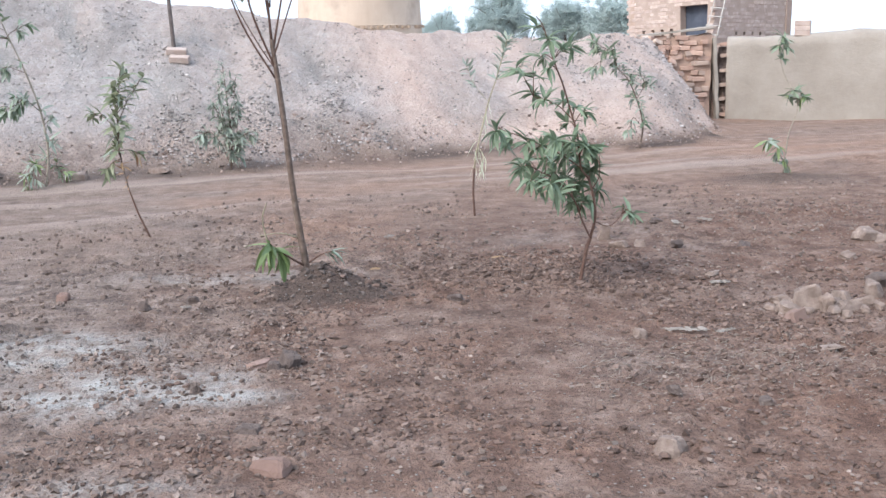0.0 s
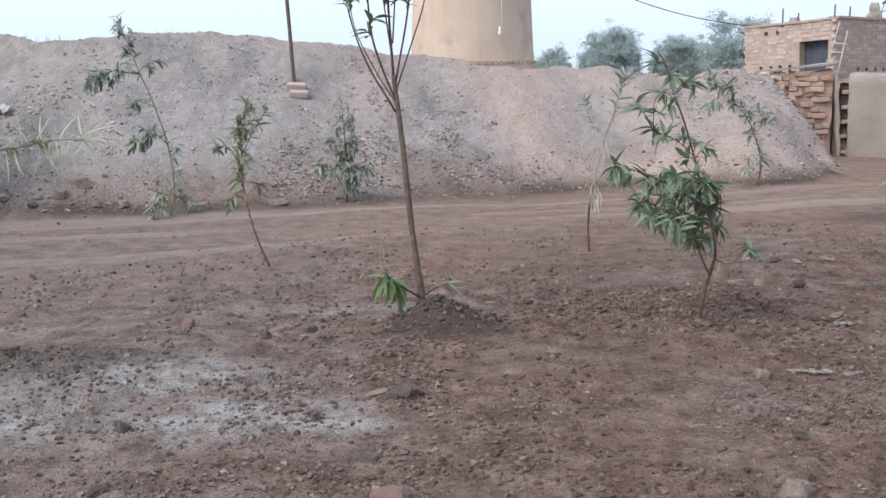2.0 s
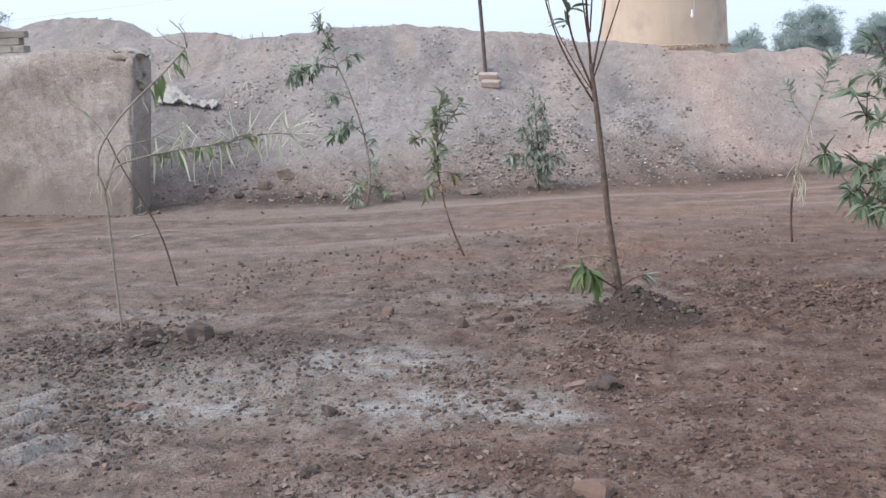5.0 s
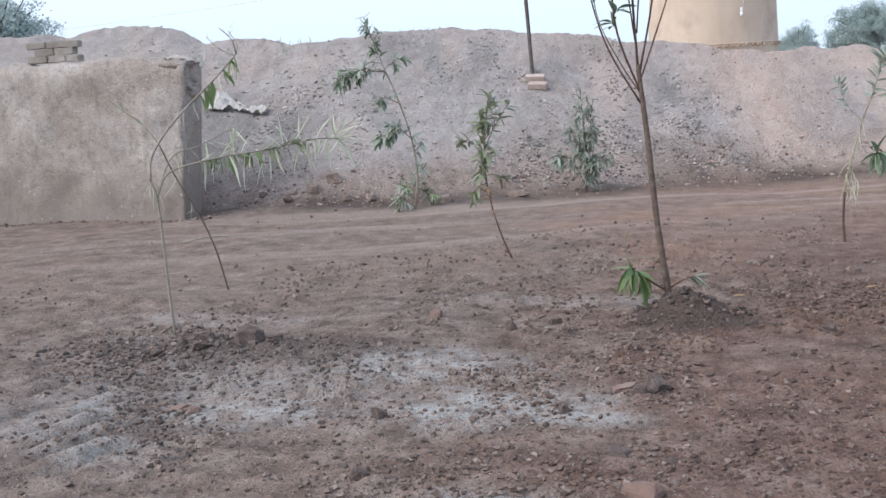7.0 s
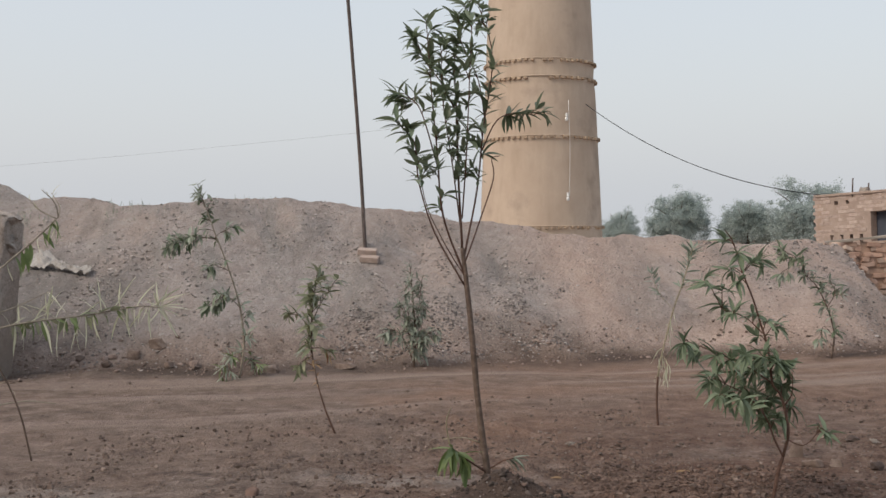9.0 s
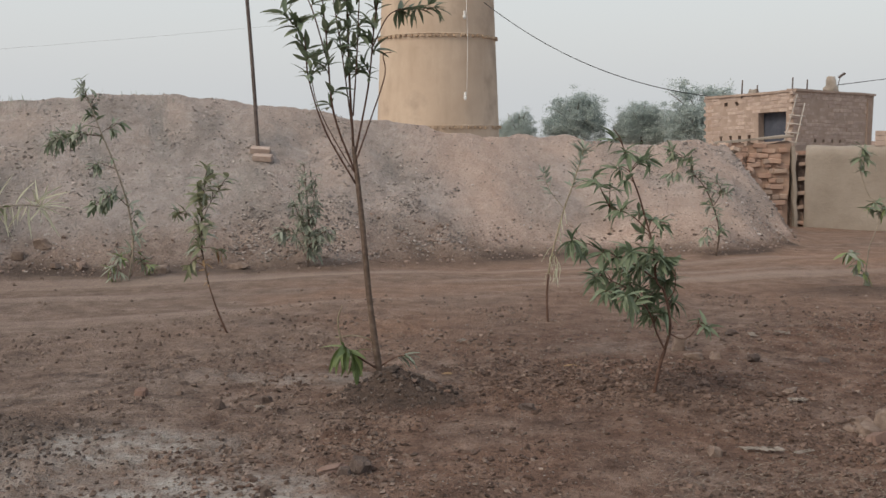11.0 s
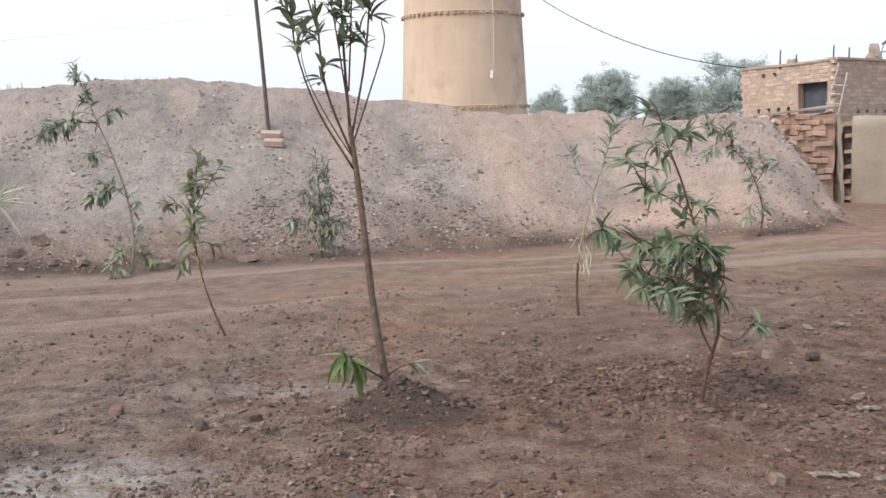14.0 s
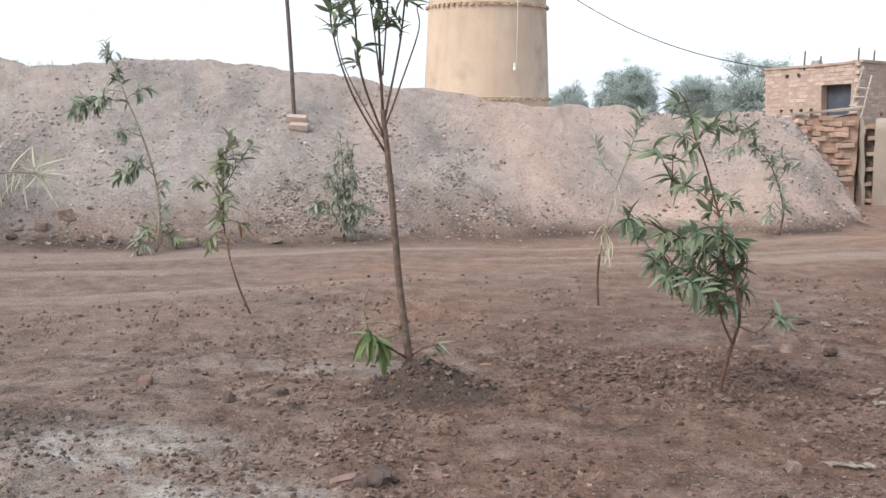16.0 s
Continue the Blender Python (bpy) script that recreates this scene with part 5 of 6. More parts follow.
# leaning reddish sapling
ob, lines = sapling("leaning_sapling", on_ground(-2.096, 7.49), 15, RED, "leaning sapling, dark bare foot, scorched lower leaves", [BARK_RED, BARK], 0.1, 5)
tufts(ob, lines[1], L_OLIVE + L_OLIVE + L_GREY[:1], 20, 5, 0.118, 0.22, 1.0, 0.25, 0.075, 91, BARK)
tufts(ob, lines[4], L_OLIVE + L_GREY[:1], 5, 5, 0.105, 0.3, 1.0, 0.3, 0.07, 95, BARK)
tufts(ob, lines[5], L_OLIVE + L_GREY[:1], 3, 5, 0.1, 0.4, 1.0, 0.3, 0.06, 96, BARK)
leafy(ob, lines[1], L_RED, 12, 0.08, 0.0, 0.5, 0.8, 92, 0.3, top=0.1)
leafy(ob, lines[2], L_OLIVE, 14, 0.11, 0.3, 0.8, 0.8, 93)
leafy(ob, lines[3], L_OLIVE + L_RED[:1], 12, 0.1, 0.3, 0.6, 0.8, 94)

# lanky sapling at the bank's foot
ob, lines = sapling("lanky_sapling", on_ground(-3.88, 10.24), 20, LANKY, "lanky crooked sapling before the bank, dark leaf tufts", [STALK, BARK], 0.1, 6)
tufts(ob, lines[0], L_BROAD + L_GREY, 13, 6, 0.095, 0.72, 1.0, 0.25, 0.1, 101, BARK)
tufts(ob, lines[0], L_GREY, 9, 6, 0.12, 0.06, 0.35, 0.4, 0.1, 102, BARK)
tufts(ob, lines[0], L_DARK, 4, 4, 0.12, 0.4, 0.7, 0.6, 0.12, 108, BARK)
for k, cnt in ((1, 13), (2, 8), (3, 3), (4, 3), (5, 5), (6, 4)):
    tufts(ob, lines[k], L_BROAD + L_GREY if k < 5 else L_GREY + L_LIME[:1], int(cnt * 1.5), 7, 0.105, 0.25, 1.0, 0.4, 0.09, 102 + k, BARK)

# dusty shrub at the bank's foot
ob, lines = sapling("dusty_shrub", on_ground(-2.2, 11.1), 15, WILLOW, "dense dusty green shrub against the bank", [BARK], 0.15, 7)
tufts(ob, lines[0], L_DUSTY + L_GREY[:1], 17, 9, 0.12, 0.06, 0.5, 0.8, 0.12, 111, BARK)
tufts(ob, lines[0], L_DUSTY, 20, 7, 0.085, 0.4, 1.0, 0.3, 0.09, 117, BARK)
for k, cnt, size in ((1, 11, 0.115), (2, 9, 0.11), (3, 12, 0.1), (4, 13, 0.085), (5, 13, 0.085), (6, 12, 0.1)):
    tufts(ob, lines[k], L_DUSTY + L_GREY[:1], cnt, 8, size, 0.25, 1.0, 0.8 if k < 4 else 0.4, 0.08, 111 + k, BARK)

# creeper-like sapling below the brick end wall
ob, lines = sapling("straggly_sapling", on_ground(2.42, 12.6), -10, CREEPER, "straggly sapling with dusty leaves before the bank", [BARK], 0.1, 8)
for k, cnt in ((0, 10), (1, 7), (2, 4), (3, 3), (4, 3)):
    tufts(ob, lines[k], (L_BROAD + L_GREY) if k != 1 else L_BROAD[1:] + L_DARK, int(cnt * 1.3), 7, 0.12, 0.1, 1.0, 0.45, 0.11, 121 + k, BARK)

# half-withered sapling by the track
ob, lines = sapling("withered_sapling", on_ground(3.34, 9.96), -17, FAR, "half-withered sapling by the track, few leaf tufts", [STALK], 0.05, 9)
whorls(ob, lines[:1], [(-0.05, 1.3), (-0.01, 1.26), (-0.07, 1.22), (0.0, 1.2), (-0.04, 1.09)], L_DARK, 8, 0.11, 0.8, 0.04, 131, STALK)
whorls(ob, lines[:1], [(0.07, 0.79), (0.14, 0.77), (0.03, 0.75), (0.12, 0.71), (0.17, 0.74)], L_DARK + L_LIME[:1], 9, 0.11, 0.6, 0.05, 132, STALK)
whorls(ob, lines[:2], [(-0.15, 0.32), (-0.1, 0.33), (-0.05, 0.27), (-0.08, 0.2), (0.0, 0.14), (0.03, 0.08)], L_GREY + L_LIME[:1], 8, 0.12, 1.1, 0.05, 133, STALK)

# two pale half-bare saplings on the damp side
ob, lines = sapling("arching_sapling", on_ground(-3.535, 4.99), 33, STICK1, "arching pale sapling with dry hanging strap leaves", [STALK], 0.12, 10)
r = random.Random(141)
for i in range(46):
    t = 0.36 + 0.62 * (i + r.random()) / 46
    j = int(t * (len(lines[2]) - 1))
    up = r.random() < 0.4
    set_leaf("leaf", r.choice(L_STRAP), ob, lines[2][j].lerp(lines[2][j + 1], t * (len(lines[2]) - 1) - j), (r.gauss(0.25 if up else -0.1, 0.45), r.gauss(0, 0.35), r.uniform(0.4, 1.0) if up else -1.0), r.uniform(0.09, 0.24), r.uniform(-70, 70))
for i in range(15):
    a = i * 2.4
    set_leaf("leaf", r.choice(L_STRAP), ob, lines[2][-1], (0.5 + math.cos(a), 0.4 * math.sin(a * 1.7), 0.8 * math.sin(a)), r.uniform(0.1, 0.19), r.uniform(-50, 50))
leafy(ob, lines[2], L_LIME + L_OLIVE[:1], 34, 0.1, 0.36, 1.5, 0.8, 142, 0.8, top=0.0)
leafy(ob, lines[3], L_PALE, 10, 0.14, 0.3, 1.4, 0.5, 143)
leafy(ob, lines[1], L_PALE + L_LIME[:1], 16, 0.14, 0.62, 2.2, 0.4, 144)
leafy(ob, lines[0], L_PALE, 4, 0.14, 0.75, 1.2, 0.5, 145)
for k in (4, 5, 6):
    leafy(ob, lines[k], L_PALE, 4, 0.09, 0.3, -0.4, 0.4, 146 + k)
ob, lines = sapling("bare_sapling", on_ground(-3.908, 6.3), 30, STICK2, "thin nearly bare sapling leaning over", [BARK, BARK_PALE], 0.08, 11)
leafy(ob, lines[0], L_PALE, 5, 0.14, 0.3, 1.2, 0.5, 151, 0.8, top=0)
leafy(ob, lines[1], L_GREY, 5, 0.07, 0.3, 0.2, 0.5, 152)

join_spare()

# ---- sacking on the bank ----
bm = bmesh.new()
bmesh.ops.create_grid(bm, x_segments=60, y_segments=20, size=0.5)
for v in bm.verts:
    a, b = v.co.x, v.co.y
    x = -6.68 + a * 0.86 + 0.03 * noise.noise(Vector((a * 9, b * 9, 1)))
    y = 11.68 + b * (0.12 + 0.05 * noise.noise(Vector((a * 4, 2, 0))) - 0.1 * a) - a * 0.14 + 0.05 * noise.noise(Vector((a * 6, b * 2, 8)))
    v.co = Vector((x, y, height(x, y) + 0.045 + 0.09 * math.exp(-((a + 0.3) / 0.16) ** 2) * (0.6 + b) + 0.09 * abs(noise.noise(Vector((a * 7 + b * 3, b * 3, 0)))) + 0.05 * abs(noise.noise(Vector((a * 19, b * 8, 3))))))
bmesh.ops.solidify(bm, geom=bm.faces[:], thickness=0.006)
for f in bm.faces:
    f.smooth = True
tagged(part("torn_sacking", bm, CLOTH), "torn pale sacking lying on the rubble bank", "sacking")


# ---- stones, clods and litter ----
def rock(name, x, y, sx, sy, sz, mat, label, category, seed, sink=0.2, tilt=14, worn=1.0):
    """A broken block: uneven corners, worn edges, rough faces."""
    bm = bmesh.new()
    r = random.Random(seed)
    bmesh.ops.create_cube(bm, size=1.0)
    for v in bm.verts:
        v.co = Vector([c * r.uniform(0.55, 1.2) for c in v.co])
        if v.co.z > 0:
            v.co.x, v.co.y = v.co.x * 0.72, v.co.y * 0.78
    bmesh.ops.bevel(bm, geom=bm.edges[:], offset=0.05 + 0.08 * worn, segments=1, affect="EDGES")
    bmesh.ops.subdivide_edges(bm, edges=bm.edges[:], cuts=1, use_grid_fill=True)
    for v in bm.verts:
        v.co += (noise.noise_vector(v.co * 2.0 + Vector((seed * 3.1, 0, 0))) * 0.2 + noise.noise_vector(v.co * 6 + Vector((seed, 5, 0))) * 0.07) * worn
        v.co = Vector((v.co.x * sx, v.co.y * sy, v.co.z * sz))
    ob = part(name, bm, mat)
    ob.matrix_world = pose(x, y, height(x, y) + sz * (0.5 - sink), r.uniform(-tilt, tilt), r.uniform(-tilt, tilt), seed * 47 % 180 if sx < 0.15 else r.uniform(-25, 25))
    return tagged(ob, label, category, "stones in the yard")


KINDS = {
    "stone": ("stone", "stone", "pale angular stone lying on the soil"),
    "slab": ("stone", "stone", "flat broken stone slab in a small heap"),
    "brick": ("brick_fragment", "brick", "broken red brick fragment in the soil"),
    "clod": ("clod", "clod", "dark lump of damp earth on the yard"),
}
PIECES = [
    ("slab", STONE, [(2.0, 5.1, 0.17, 0.13, 0.12), (1.88, 5.17, 0.12, 0.08, 0.05), (1.88, 5.0, 0.13, 0.09, 0.05), (2.08, 5.02, 0.08, 0.1, 0.09), (2.14, 5.06, 0.13, 0.07, 0.07)]),
    ("slab", STONE, [(2.2, 5.03, 0.16, 0.08, 0.055), (2.31, 5.12, 0.17, 0.08, 0.05), (2.1, 4.95, 0.07, 0.06, 0.05), (2.42, 5.27, 0.12, 0.1, 0.1), (2.22, 5.2, 0.12, 0.08, 0.06)]),
    ("slab", STONE, [(1.96, 4.95, 0.07, 0.05, 0.04), (2.15, 4.9, 0.06, 0.05, 0.04), (2.27, 4.98, 0.07, 0.05, 0.04), (2.36, 5.03, 0.06, 0.06, 0.04), (1.8, 5.05, 0.06, 0.05, 0.03)]),
    ("brick", WORN_BRICK, [(1.85, 4.81, 0.14, 0.1, 0.06), (-2.04, 5.47, 0.09, 0.08, 0.05), (-0.48, 2.97, 0.17, 0.09, 0.06), (-2.74, 3.72, 0.13, 0.1, 0.022), (-2.63, 3.7, 0.07, 0.06, 0.03), (-0.71, 4.13, 0.15, 0.1, 0.035)]),
    ("stone", STONE, [(2.95, 6.74, 0.2, 0.15, 0.11), (3.0, 6.6, 0.14, 0.12, 0.06), (2.6, 6.16, 0.12, 0.1, 0.04), (1.19, 6.9, 0.1, 0.09, 0.13), (1.25, 6.6, 0.13, 0.1, 0.05)]),
    ("stone", STONE, [(1.4, 6.65, 0.1, 0.08, 0.05), (1.67, 5.77, 0.13, 0.09, 0.03), (1.03, 4.5, 0.08, 0.07, 0.06), (0.89, 3.08, 0.12, 0.1, 0.07), (1.8, 4.27, 0.2, 0.12, 0.015)]),
    ("stone", STONE, [(-5.0, 10.7, 0.2, 0.15, 0.13), (-5.2, 10.55, 0.16, 0.13, 0.1), (-3.65, 10.55, 0.2, 0.14, 0.11), (-2.95, 11.0, 0.26, 0.14, 0.08), (-4.75, 10.45, 0.13, 0.1, 0.06)]),
    ("clod", CLOD_AND_SHADE, [(2.56, 5.5, 0.2, 0.14, 0.09), (1.66, 7.52, 0.13, 0.1, 0.055), (1.62, 6.53, 0.1, 0.08, 0.06), (2.05, 6.53, 0.13, 0.1, 0.05), (-0.57, 4.16, 0.13, 0.1, 0.075)]),
    ("clod", CLOD_AND_SHADE, [(-0.63, 4.08, 0.08, 0.07, 0.05), (-0.92, 3.82, 0.05, 0.05, 0.055), (1.02, 3.67, 0.1, 0.07, 0.05), (-1.51, 5.22, 0.09, 0.08, 0.07), (-1.28, 5.35, 0.08, 0.06, 0.05)]),
    ("clod", CLOD_AND_SHADE, [(-2.9, 4.74, 0.22, 0.16, 0.1), (-3.2, 4.8, 0.15, 0.12, 0.075), (-3.16, 4.66, 0.13, 0.1, 0.055), (-3.3, 4.76, 0.1, 0.08, 0.045), (-2.74, 4.76, 0.12, 0.09, 0.045), (-3.42, 4.62, 0.14, 0.08, 0.035), (-1.69, 3.64, 0.08, 0.06, 0.045)]),
    ("clod", CLOD_AND_SHADE, [(-1.49, 2.97, 0.08, 0.07, 0.05), (1.35, 3.55, 0.07, 0.06, 0.03)]),
    ("clod", CLOD_AND_SHADE, [(0.15, 5.2, 0.13, 0.09, 0.035), (-0.62, 3.37, 0.12, 0.07, 0.03)]),
]
seed = 0
for kind, mat, places in PIECES:
    for x, y, a, b, c in places:
        seed += 1
        k = 1.15 if kind == "slab" else 1.0
        rock(KINDS[kind][0], x, y, a * k, b * k, c * k, mat, KINDS[kind][2], KINDS[kind][1], seed, worn=1.0 if kind == "clod" else 0.6)


def scrap(x, y, w, d, label, mat, seed):
    bm = bmesh.new()
    bmesh.ops.create_grid(bm, x_segments=26, y_segments=12, size=0.5)
    torn = [f for f in bm.faces if noise.noise(Vector((f.calc_center_median().x * 9, f.calc_center_median().y * 5, seed * 3 + 1))) > 0.06]
    bmesh.ops.delete(bm, geom=torn, context="FACES")
    for v in bm.verts:
        e = 1 + 0.45 * noise.noise(Vector((v.co.x * 6, v.co.y * 6, seed)))
        v.co = Vector((v.co.x * w * e + 0.2 * w * noise.noise(Vector((v.co.y * 5, seed, 1))), v.co.y * d * e + 0.6 * d * noise.noise(Vector((v.co.x * 5, seed, 2))), 0.005 + 0.014 * abs(noise.noise(Vector((v.co.x * 6, v.co.y * 5, seed + 5)))) + 0.004 * noise.noise(Vector((v.co.x * 17, v.co.y * 15, seed)))))
    bmesh.ops.solidify(bm, geom=bm.faces[:], thickness=0.002)
    ob = part("litter_scrap", bm, mat)
    ob.matrix_world = pose(x, y, height(x, y) + 0.012, 0, 0, seed * 31)
    tagged(ob, label, "litter", "litter in the yard")


for k, (x, y, w, d) in enumerate([(1.26, 4.58, 0.24, 0.08), (1.45, 4.56, 0.13, 0.05), (-0.29, 7.06, 0.12, 0.06), (1.8, 7.46, 0.18, 0.07), (2.03, 7.52, 0.15, 0.07), (-1.29, 5.23, 0.07, 0.05), (1.66, 5.55, 0.14, 0.08)]):
    scrap(x, y, w * 0.75, d * 0.6, "crumpled pale plastic scrap on the soil", LITTER, k)
for k, (x, y, way) in enumerate([(-0.36, 6.1, 0.4), (-0.44, 6.06, 2.6), (-0.2, 6.12, 1.0), (0.4, 6.4, 0.2)]):
    ob = new("dry_leaf", L_RED[k % 2])
    ob.matrix_world = pose(x, y, height(x, y) + 0.012, 20, -8, math.degrees(way)) @ Matrix.Scale(0.13, 4)
    tagged(ob, "curled dry brown leaf fallen on the soil", "leaf", "fallen leaves")
bm = bmesh.new()
tube(bm, smooth_line([(-5.35, 8.05, 0.03), (-5.1, 8.22, 0.06), (-4.85, 8.3, 0.03)]), 0.008, 0.005, 6)
tagged(part("dry_stick", bm, STALK), "dry pale stick lying on the track", "stick")


def scatter(name, count, mat, area, sizes, label, seed, flat=0.6, weight=None, lumpy=False):
    """Loose lumps half sunk in the ground, too many to count."""
    r = np.random.default_rng(seed)
    cube = [(x, y, z) for x in (-1, 1) for y in (-1, 1) for z in (-1, 1)]
    tri = [(0, 1, 3), (0, 3, 2), (4, 6, 7), (4, 7, 5), (0, 4, 5), (0, 5, 1), (2, 3, 7), (2, 7, 6), (0, 2, 6), (0, 6, 4), (1, 5, 7), (1, 7, 3)]
    base, tri = np.array(cube, float) * 0.66, np.array(tri)
    if lumpy:  # a knob on each face
        knobs = [(-1, 0, 0), (1, 0, 0), (0, -1, 0), (0, 1, 0), (0, 0, -1), (0, 0, 1)]
        sides = [(0, 1, 3, 2), (4, 6, 7, 5), (0, 4, 5, 1), (2, 3, 7, 6), (0, 2, 6, 4), (1, 5, 7, 3)]
        base = np.concatenate([base * 0.9, np.array(knobs, float) * 0.95])
        tri = np.array([(q[i], q[(i + 1) % 4], 8 + k) for k, q in enumerate(sides) for i in range(4)])
    x0, x1, y0, y1 = area
    x, y = r.uniform(x0, x1, count * 3), r.uniform(y0, y1, count * 3)
    z, u, v, s, onbank, road, yard = terrain(x, y)
    keep = (r.random(count * 3) < weight(x, y, s, onbank, road, yard))
    x, y, z = x[keep][:count], y[keep][:count], z[keep][:count]
    n = len(x)
    size = sizes[0] + (sizes[1] - sizes[0]) * r.random(n) ** 3.2
    pts = base[None] + r.uniform(-0.3, 0.3, (n, len(base), 3))
    q = r.standard_normal((n, 3, 3))
    q = np.linalg.qr(q)[0]
    pts = np.einsum("nij,nkj->nki", q, pts)
    a = r.uniform(0, math.tau, n)
    sx, sy = size * r.uniform(0.7, 1.3, n), size * r.uniform(0.6, 1.0, n)
    px, py, pz = pts[..., 0] * sx[:, None], pts[..., 1] * sy[:, None], pts[..., 2] * (size * flat)[:, None]
    co = np.stack([px * np.cos(a)[:, None] - py * np.sin(a)[:, None] + x[:, None], px * np.sin(a)[:, None] + py * np.cos(a)[:, None] + y[:, None], pz + (z + size * flat * 0.35)[:, None]], -1).reshape(-1, 3)
    f = (tri[None] + (np.arange(n) * len(base))[:, None, None]).reshape(-1, 3)
    m = bpy.data.meshes.new(name)
    m.vertices.add(len(co))
    m.vertices.foreach_set("co", co.astype(np.float32).ravel())
    m.loops.add(f.size)
    m.loops.foreach_set("vertex_index", f.ravel().astype(np.int32))
    m.polygons.add(len(f))
    m.polygons.foreach_set("loop_start", np.arange(0, f.size, 3, dtype=np.int32))
    m.update(calc_edges=True)
    m.polygons.foreach_set("use_smooth", np.zeros(len(f), dtype=bool))
    m.materials.append(mat)
    tagged(new(name, m), label, "gravel", kind="stuff")


def patchy(x, y):
    return ease(fractal(x, y, 0.7, 3, 31), -0.5, 0.6)


def clear(x, y):
    """Off the damp heap round the tall sapling."""
    return 1 - np.exp(-(((x + 0.55) / 0.42) ** 2 + ((y - 5.46) / 0.32) ** 2) ** 2)


scatter("soil_crumbs", 15000, RED_CLOD, (-2.4, 3.6, 2.2, 6.6), (0.0025, 0.018), "crumbs of ruddy soil over the yard", 11, 0.62, lambda x, y, s, b, r, g: g * clear(x, y) * (0.08 + 0.92 * patchy(x, y) ** 1.9) * ease(x + 0.5 * fractal(x, y, 0.5, 3, 88), -2.2, 0.2))
scatter("soil_crumbs", 11000, CLOD, (-4.6, 0.4, 2.2, 5.2), (0.0025, 0.018), "crumbs of dry brown soil over the yard", 1, 0.65, lambda x, y, s, b, r, g: g * (0.1 + 0.75 * patchy(x, y) ** 2) * ease(-x + 0.5 * fractal(x, y, 0.5, 3, 89), -0.3, 1.4))
scatter("soil_crumbs", 6000, RED_CLOD, (-0.2, 2.9, 3.0, 6.3), (0.003, 0.02), "crumbs of ruddy soil over the yard", 21, 0.6, lambda x, y, s, b, r, g: clear(x, y) * (0.12 + 0.88 * patchy(x * 1.2, y * 2.0) ** 1.5), lumpy=True)
scatter("soil_crumbs", 8000, CLOD, (-6.5, 5.5, 5.0, 9.6), (0.003, 0.02), "crumbs of dry brown soil over the yard", 2, 0.75, lambda x, y, s, b, r, g: g * (0.04 + 0.96 * patchy(x, y) ** 3) + 0.015)
CHIPS = lambda x, y, s: chips(bank_coords(x, y)[0], s, fractal(x, y, 0.5, 4, 90))
scatter("bank_chips", 20000, RUBBLE, (-10, 5.0, 9.9, 16.5), (0.005, 0.024), "pale chips and kiln rubble in patches on the bank", 3, 0.7, lambda x, y, s, b, r, g: (s > 0.05) * (s < 4) * np.clip(CHIPS(x, y, s), 0, 1) * ease(fractal(x, y, 0.3, 3, 77), -0.3, 0.5))
scatter("bank_slag", 15000, SLAG, (-10, 4.6, 9.9, 16.0), (0.004, 0.02), "dark slag in patches over the bank", 13, 0.65, lambda x, y, s, b, r, g: (s > 0.05) * (s < 3) * np.clip(CHIPS(x, y, s), 0, 1) * ease(fractal(x, y, 0.3, 3, 78), -0.1, 0.6))
scatter("bank_stones", 6000, RUBBLE, (-10, 5.0, 9.9, 16.5), (0.004, 0.024), "single stones scattered over the bank", 18, 0.5, lambda x, y, s, b, r, g: (s > -0.1) * (s < 4) * (0.2 + 0.8 * ease(fractal(x, y, 0.9, 4, 77), -0.1, 0.8)))
scatter("bank_grit", 9000, RUBBLE, (-9.5, 4.4, 9.9, 15.5), (0.004, 0.016), "small grit over the bank", 16, 0.75, lambda x, y, s, b, r, g: (s > 0.0) * (s < 3) * (0.1 + 0.9 * ease(fractal(x, y, 0.6, 4, 74), -0.1, 0.6)))
def heaps(x, y, s, k):
    """Ragged clusters of chips on the middle of the bank."""
    u = bank_coords(x, y)[0]
    clump = ease(fractal(x, y, 0.42, 4, k, 0.6), 0.0, 0.55)
    return clump * ease(u, 1.2, 2.4) * ease(-u, -5.3, -4.3) * ease(s, 0.05, 0.3) * ease(-s, -1.9, -0.9)


scatter("bank_gravel", 11000, RUBBLE, (-4.0, 1.5, 10.0, 15.0), (0.007, 0.026), "pale broken chips in ragged clusters on the bank", 26, 0.6, lambda x, y, s, b, r, g: heaps(x, y, s, 81))
scatter("bank_gravel", 8000, DARK_CHIP, (-4.0, 1.5, 10.0, 15.0), (0.007, 0.026), "dark broken chips in ragged clusters on the bank", 27, 0.6, lambda x, y, s, b, r, g: heaps(x, y, s, 81))
scatter("ruddy_rubble", 1500, FOOT_STONE, (-3.0, 1.5, 10.5, 14.0), (0.01, 0.04), "ruddy stones low on the bank", 28, 0.6, lambda x, y, s, b, r, g: ease(fractal(x, y, 0.5, 3, 82), -0.3, 0.5) * np.exp(-((bank_coords(x, y)[0] - 4.2) / 0.9) ** 2 - ((s - 0.35) / 0.22) ** 2), lumpy=True)
scatter("wall_foot_rubble", 500, CLOD, (-12.5, -5.9, 9.1, 9.75), (0.005, 0.03), "crumbled plaster along the foot of the old wall", 17, 0.6, lambda x, y, s, b, r, g: np.exp(-((y - 9.5) / 0.14) ** 2))
scatter("bank_foot_clods", 5500, FOOT_STONE, (-7, 4.5, 9.4, 14.5), (0.005, 0.028), "clods and stones along the foot of the bank", 4, 0.7, lambda x, y, s, b, r, g: np.exp(-((s - 0.15) / 0.3) ** 2))
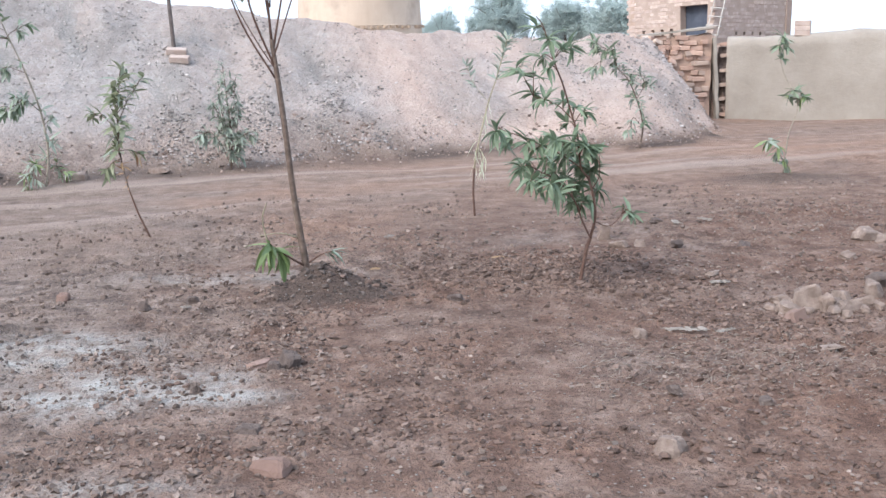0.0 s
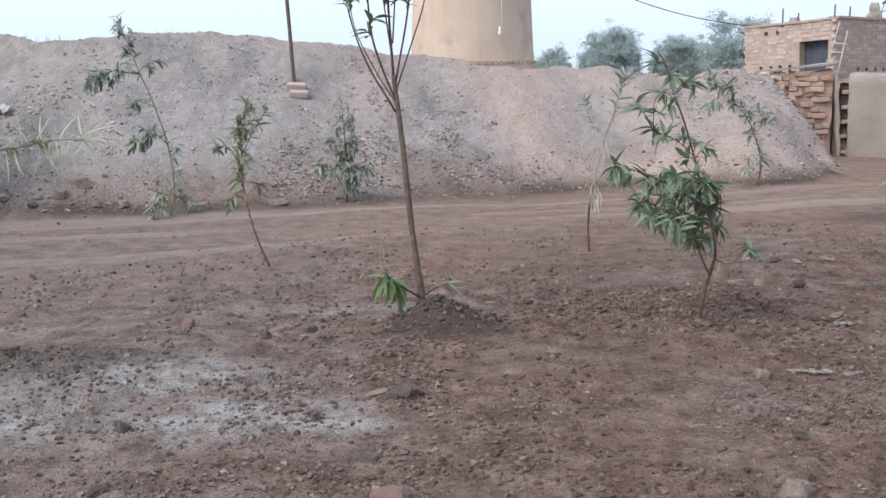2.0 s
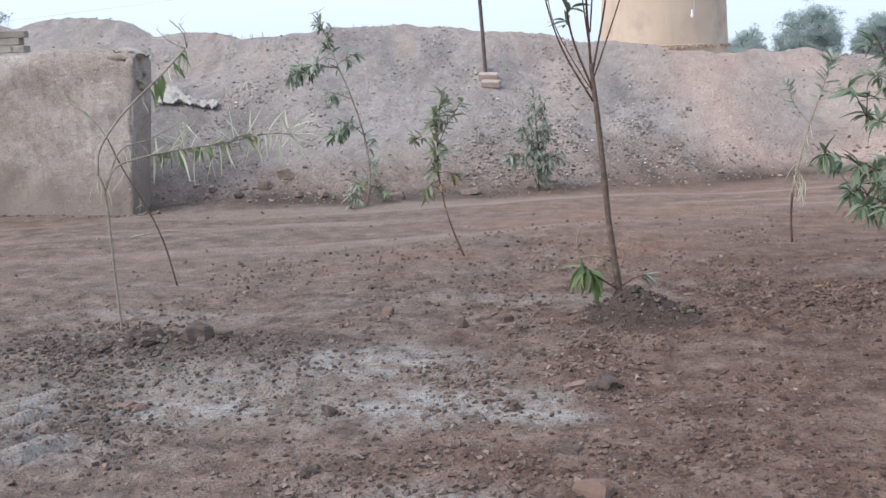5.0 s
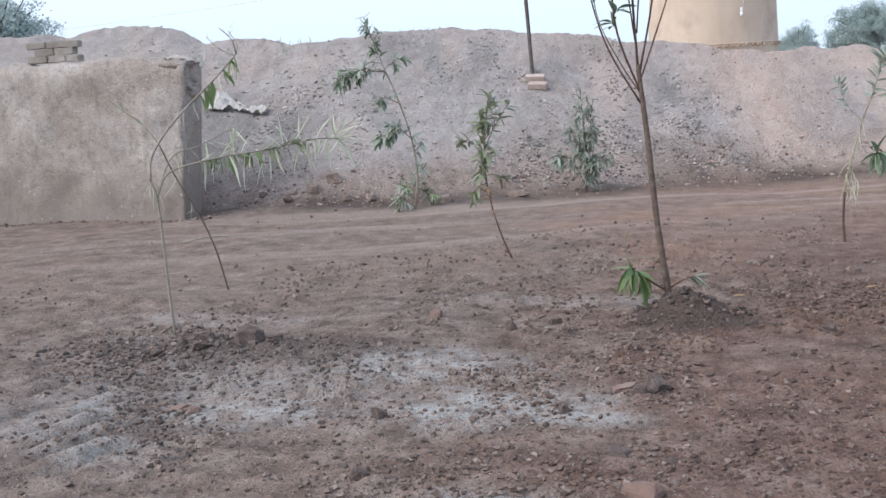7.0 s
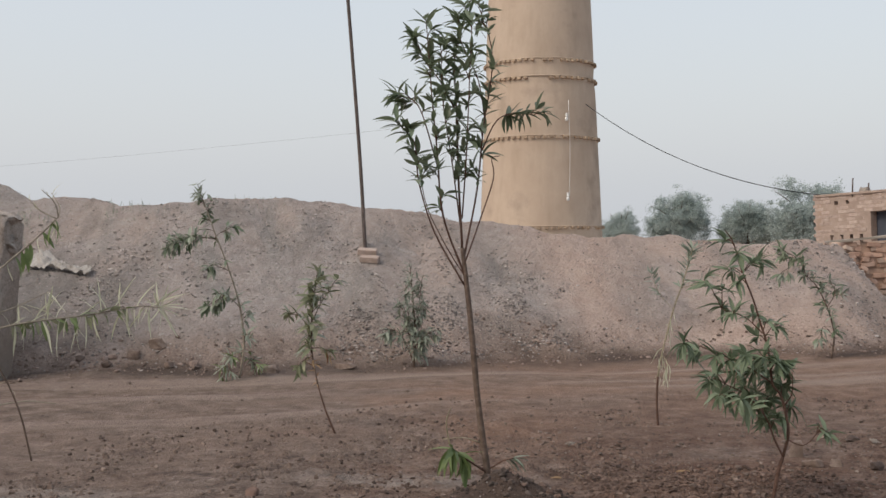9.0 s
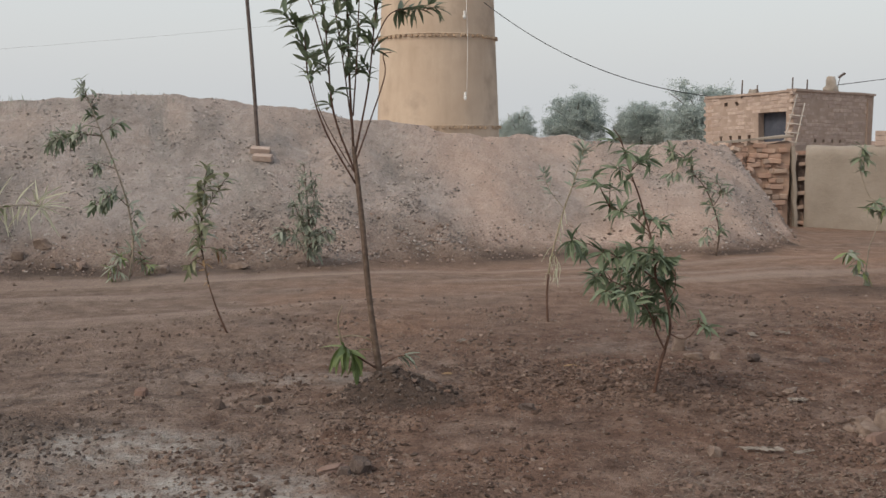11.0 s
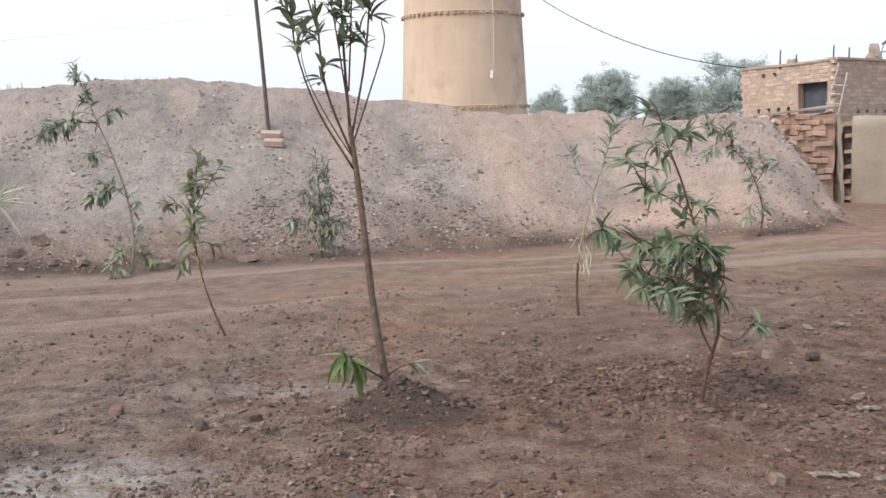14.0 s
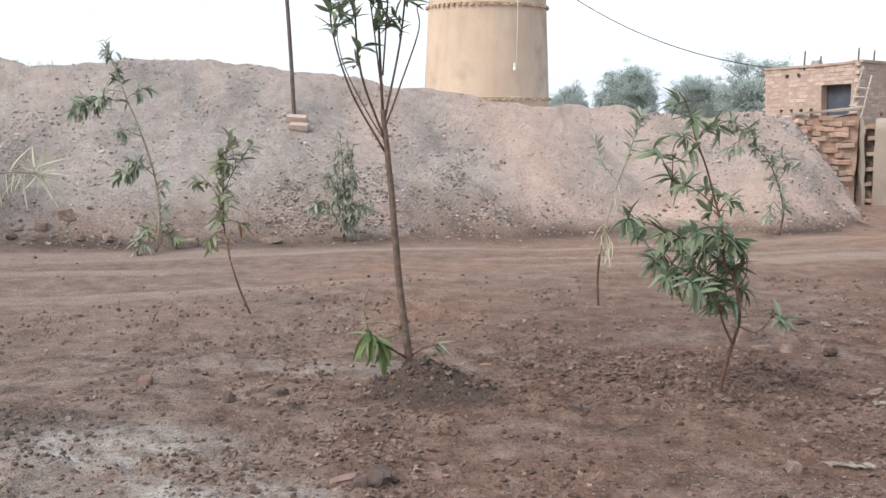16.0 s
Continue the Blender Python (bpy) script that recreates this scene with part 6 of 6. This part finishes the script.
scatter("foot_rubble", 480, FOOT_STONE, (-7.5, -2.5, 9.3, 12.0), (0.014, 0.07), "broken brown stones heaped along the foot of the bank", 24, 0.7, lambda x, y, s, b, r, g: np.exp(-((bank_coords(x, y)[0] + 0.6) / 0.8) ** 2 - ((s - 0.1) / 0.16) ** 2), lumpy=True)
scatter("sacking_chips", 2600, RUBBLE, (-7.5, -3.5, 10.5, 13.0), (0.006, 0.03), "pale and dark chips strewn under the sacking", 25, 0.6, lambda x, y, s, b, r, g: np.exp(-((bank_coords(x, y)[0] + 0.5) / 0.75) ** 2 - ((s - 1.3) / 0.7) ** 2) * ease(fractal(x, y, 0.35, 3, 76), -0.5, 0.4))
scatter("mound_clods", 700, MOUND_SOIL, (-1.4, 0.3, 5.1, 6.0), (0.005, 0.022), "damp clods heaped round the tall sapling", 5, 0.7, lambda x, y, s, b, r, g: np.exp(-(((x + 0.55) / 0.3) ** 2 + ((y - 5.46) / 0.17) ** 2)), lumpy=True)
scatter("ridge_clods", 1500, DARK_SOIL, (-4.8, -1.8, 4.1, 5.3), (0.005, 0.024), "damp dark clods along a low ridge", 6, 0.7, lambda x, y, s, b, r, g: np.exp(-(((x + 3.2) / 0.9) ** 2 + ((y - 4.65) / 0.22) ** 2)), lumpy=True)
scatter("lug_clods", 1100, DARK_SOIL, (-4.0, -2.3, 2.7, 4.5), (0.004, 0.02), "dark crumbs thrown up beside the tyre print", 9, 0.7, lambda x, y, s, b, r, g: np.exp(-((((x + 3.2) * 0.76 + (y - 3.5) * 0.65 - 0.36) / 0.15) ** 2)), lumpy=True)
scatter("damp_crumbs", 2200, DARK_SOIL, (-4.6, -1.0, 2.9, 4.6), (0.003, 0.015), "small dark crumbs strewn over the pale crust", 8, 0.6, lambda x, y, s, b, r, g: (0.15 + 0.85 * patchy(x + 3, y * 1.5) ** 2) * (1 - np.exp(-((((x + 3.2) * 0.76 + (y - 3.5) * 0.65) / 0.33) ** 4))))
scatter("pale_pebbles", 3600, PEBBLE, (-1.2, 3.8, 2.2, 8.2), (0.003, 0.017), "small pale pebbles scattered in the soil", 14, 0.6, lambda x, y, s, b, r, g: 0.25 + 0.75 * patchy(x * 1.3, y + 4))
scatter("slide_stones", 1300, RUBBLE, (0.6, 4.5, 12.3, 16.6), (0.006, 0.034), "stones strewn down the end of the bank", 15, 0.7, lambda x, y, s, b, r, g: b * (s > 0.1) * ease((x + 4.71) * 0.929 + (y - 10.43) * 0.369, 6.6, 7.4) * ease(fractal(x, y, 0.6, 3, 79), -0.2, 0.6))
scatter("bush_clods", 1100, RED_CLOD, (-0.6, 2.6, 4.9, 6.4), (0.005, 0.03), "damp clods turned up round the bushy sapling", 7, 0.65, lambda x, y, s, b, r, g: np.exp(-(((x - 0.9) / 0.8) ** 2 + ((y - 5.65) / 0.4) ** 2)), lumpy=True)

# ---- straw in the yard, bricks fallen on the end of the bank ----
r = random.Random(300)
bm = bmesh.new()
for _ in range(650):
    px, py = r.gauss(1.35, 0.42), r.gauss(4.05, 0.27)
    a, w, ln = r.gauss(0.3, 0.8), r.uniform(0.001, 0.0022), r.uniform(0.01, 0.032)
    f, e = Vector((px, py, 0)), Vector((px + math.cos(a) * ln, py + math.sin(a) * ln, 0))
    side = Vector((-math.sin(a), math.cos(a), 0)) * w
    f.z, e.z = height(f.x, f.y) + 0.008, height(e.x, e.y) + r.uniform(0.006, 0.02)
    up = Vector((0, 0, w))
    bm.faces.new([bm.verts.new(q) for q in (f - side, e - side * 0.5, e + up, f + up)])
    bm.faces.new([bm.verts.new(q) for q in (f + up, e + up, e + side * 0.5, f + side)])
tagged(part("straw", bm, STRAW), "dry pale straw strewn over the soil", "straw", kind="stuff")
for _ in range(26):
    u = r.random()
    px, py = 2.55 + 1.35 * u + r.gauss(0, 0.06), 16.42 - r.random() * 0.35
    m = pose(px, py, max(height(px, py), 0) + 0.025, r.uniform(-35, 35), r.uniform(-15, 40), r.uniform(0, 180))
    ob = new("fallen_brick", r.choice(RED_BRICKS + HALVES))
    ob.matrix_world = m
    tagged(ob, "broken dusty red brick fallen onto the bank", "brick", "fallen bricks")

# ---- dry grass on the crest ----
for k, (x, y, w) in enumerate([(-6.3, 12.75, 0.5), (-4.75, 13.3, 0.4), (-5.3, 13.15, 0.3), (-7.6, 12.4, 0.4)]):
    r = random.Random(200 + k)
    bm = bmesh.new()
    for _ in range(70):
        px, py = x + r.gauss(0, w * 0.4), y + r.gauss(0, 0.12)
        z, a, hgt = height(px, py) - 0.01, r.uniform(0, math.tau), r.uniform(0.03, 0.1)
        lean = Vector((r.gauss(0, 0.3), r.gauss(0, 0.3), 1)) * hgt
        side = Vector((math.cos(a), math.sin(a), 0)) * 0.004
        f = Vector((px, py, z))
        bm.faces.new([bm.verts.new(q) for q in (f - side, f + side, f + lean * 0.6 + side * 0.7, f + lean, f + lean * 0.6 - side * 0.7)])
    tagged(part("dry_grass", bm, LEAF_GREY), "sparse dry grass on the crest of the bank", "grass", kind="stuff")
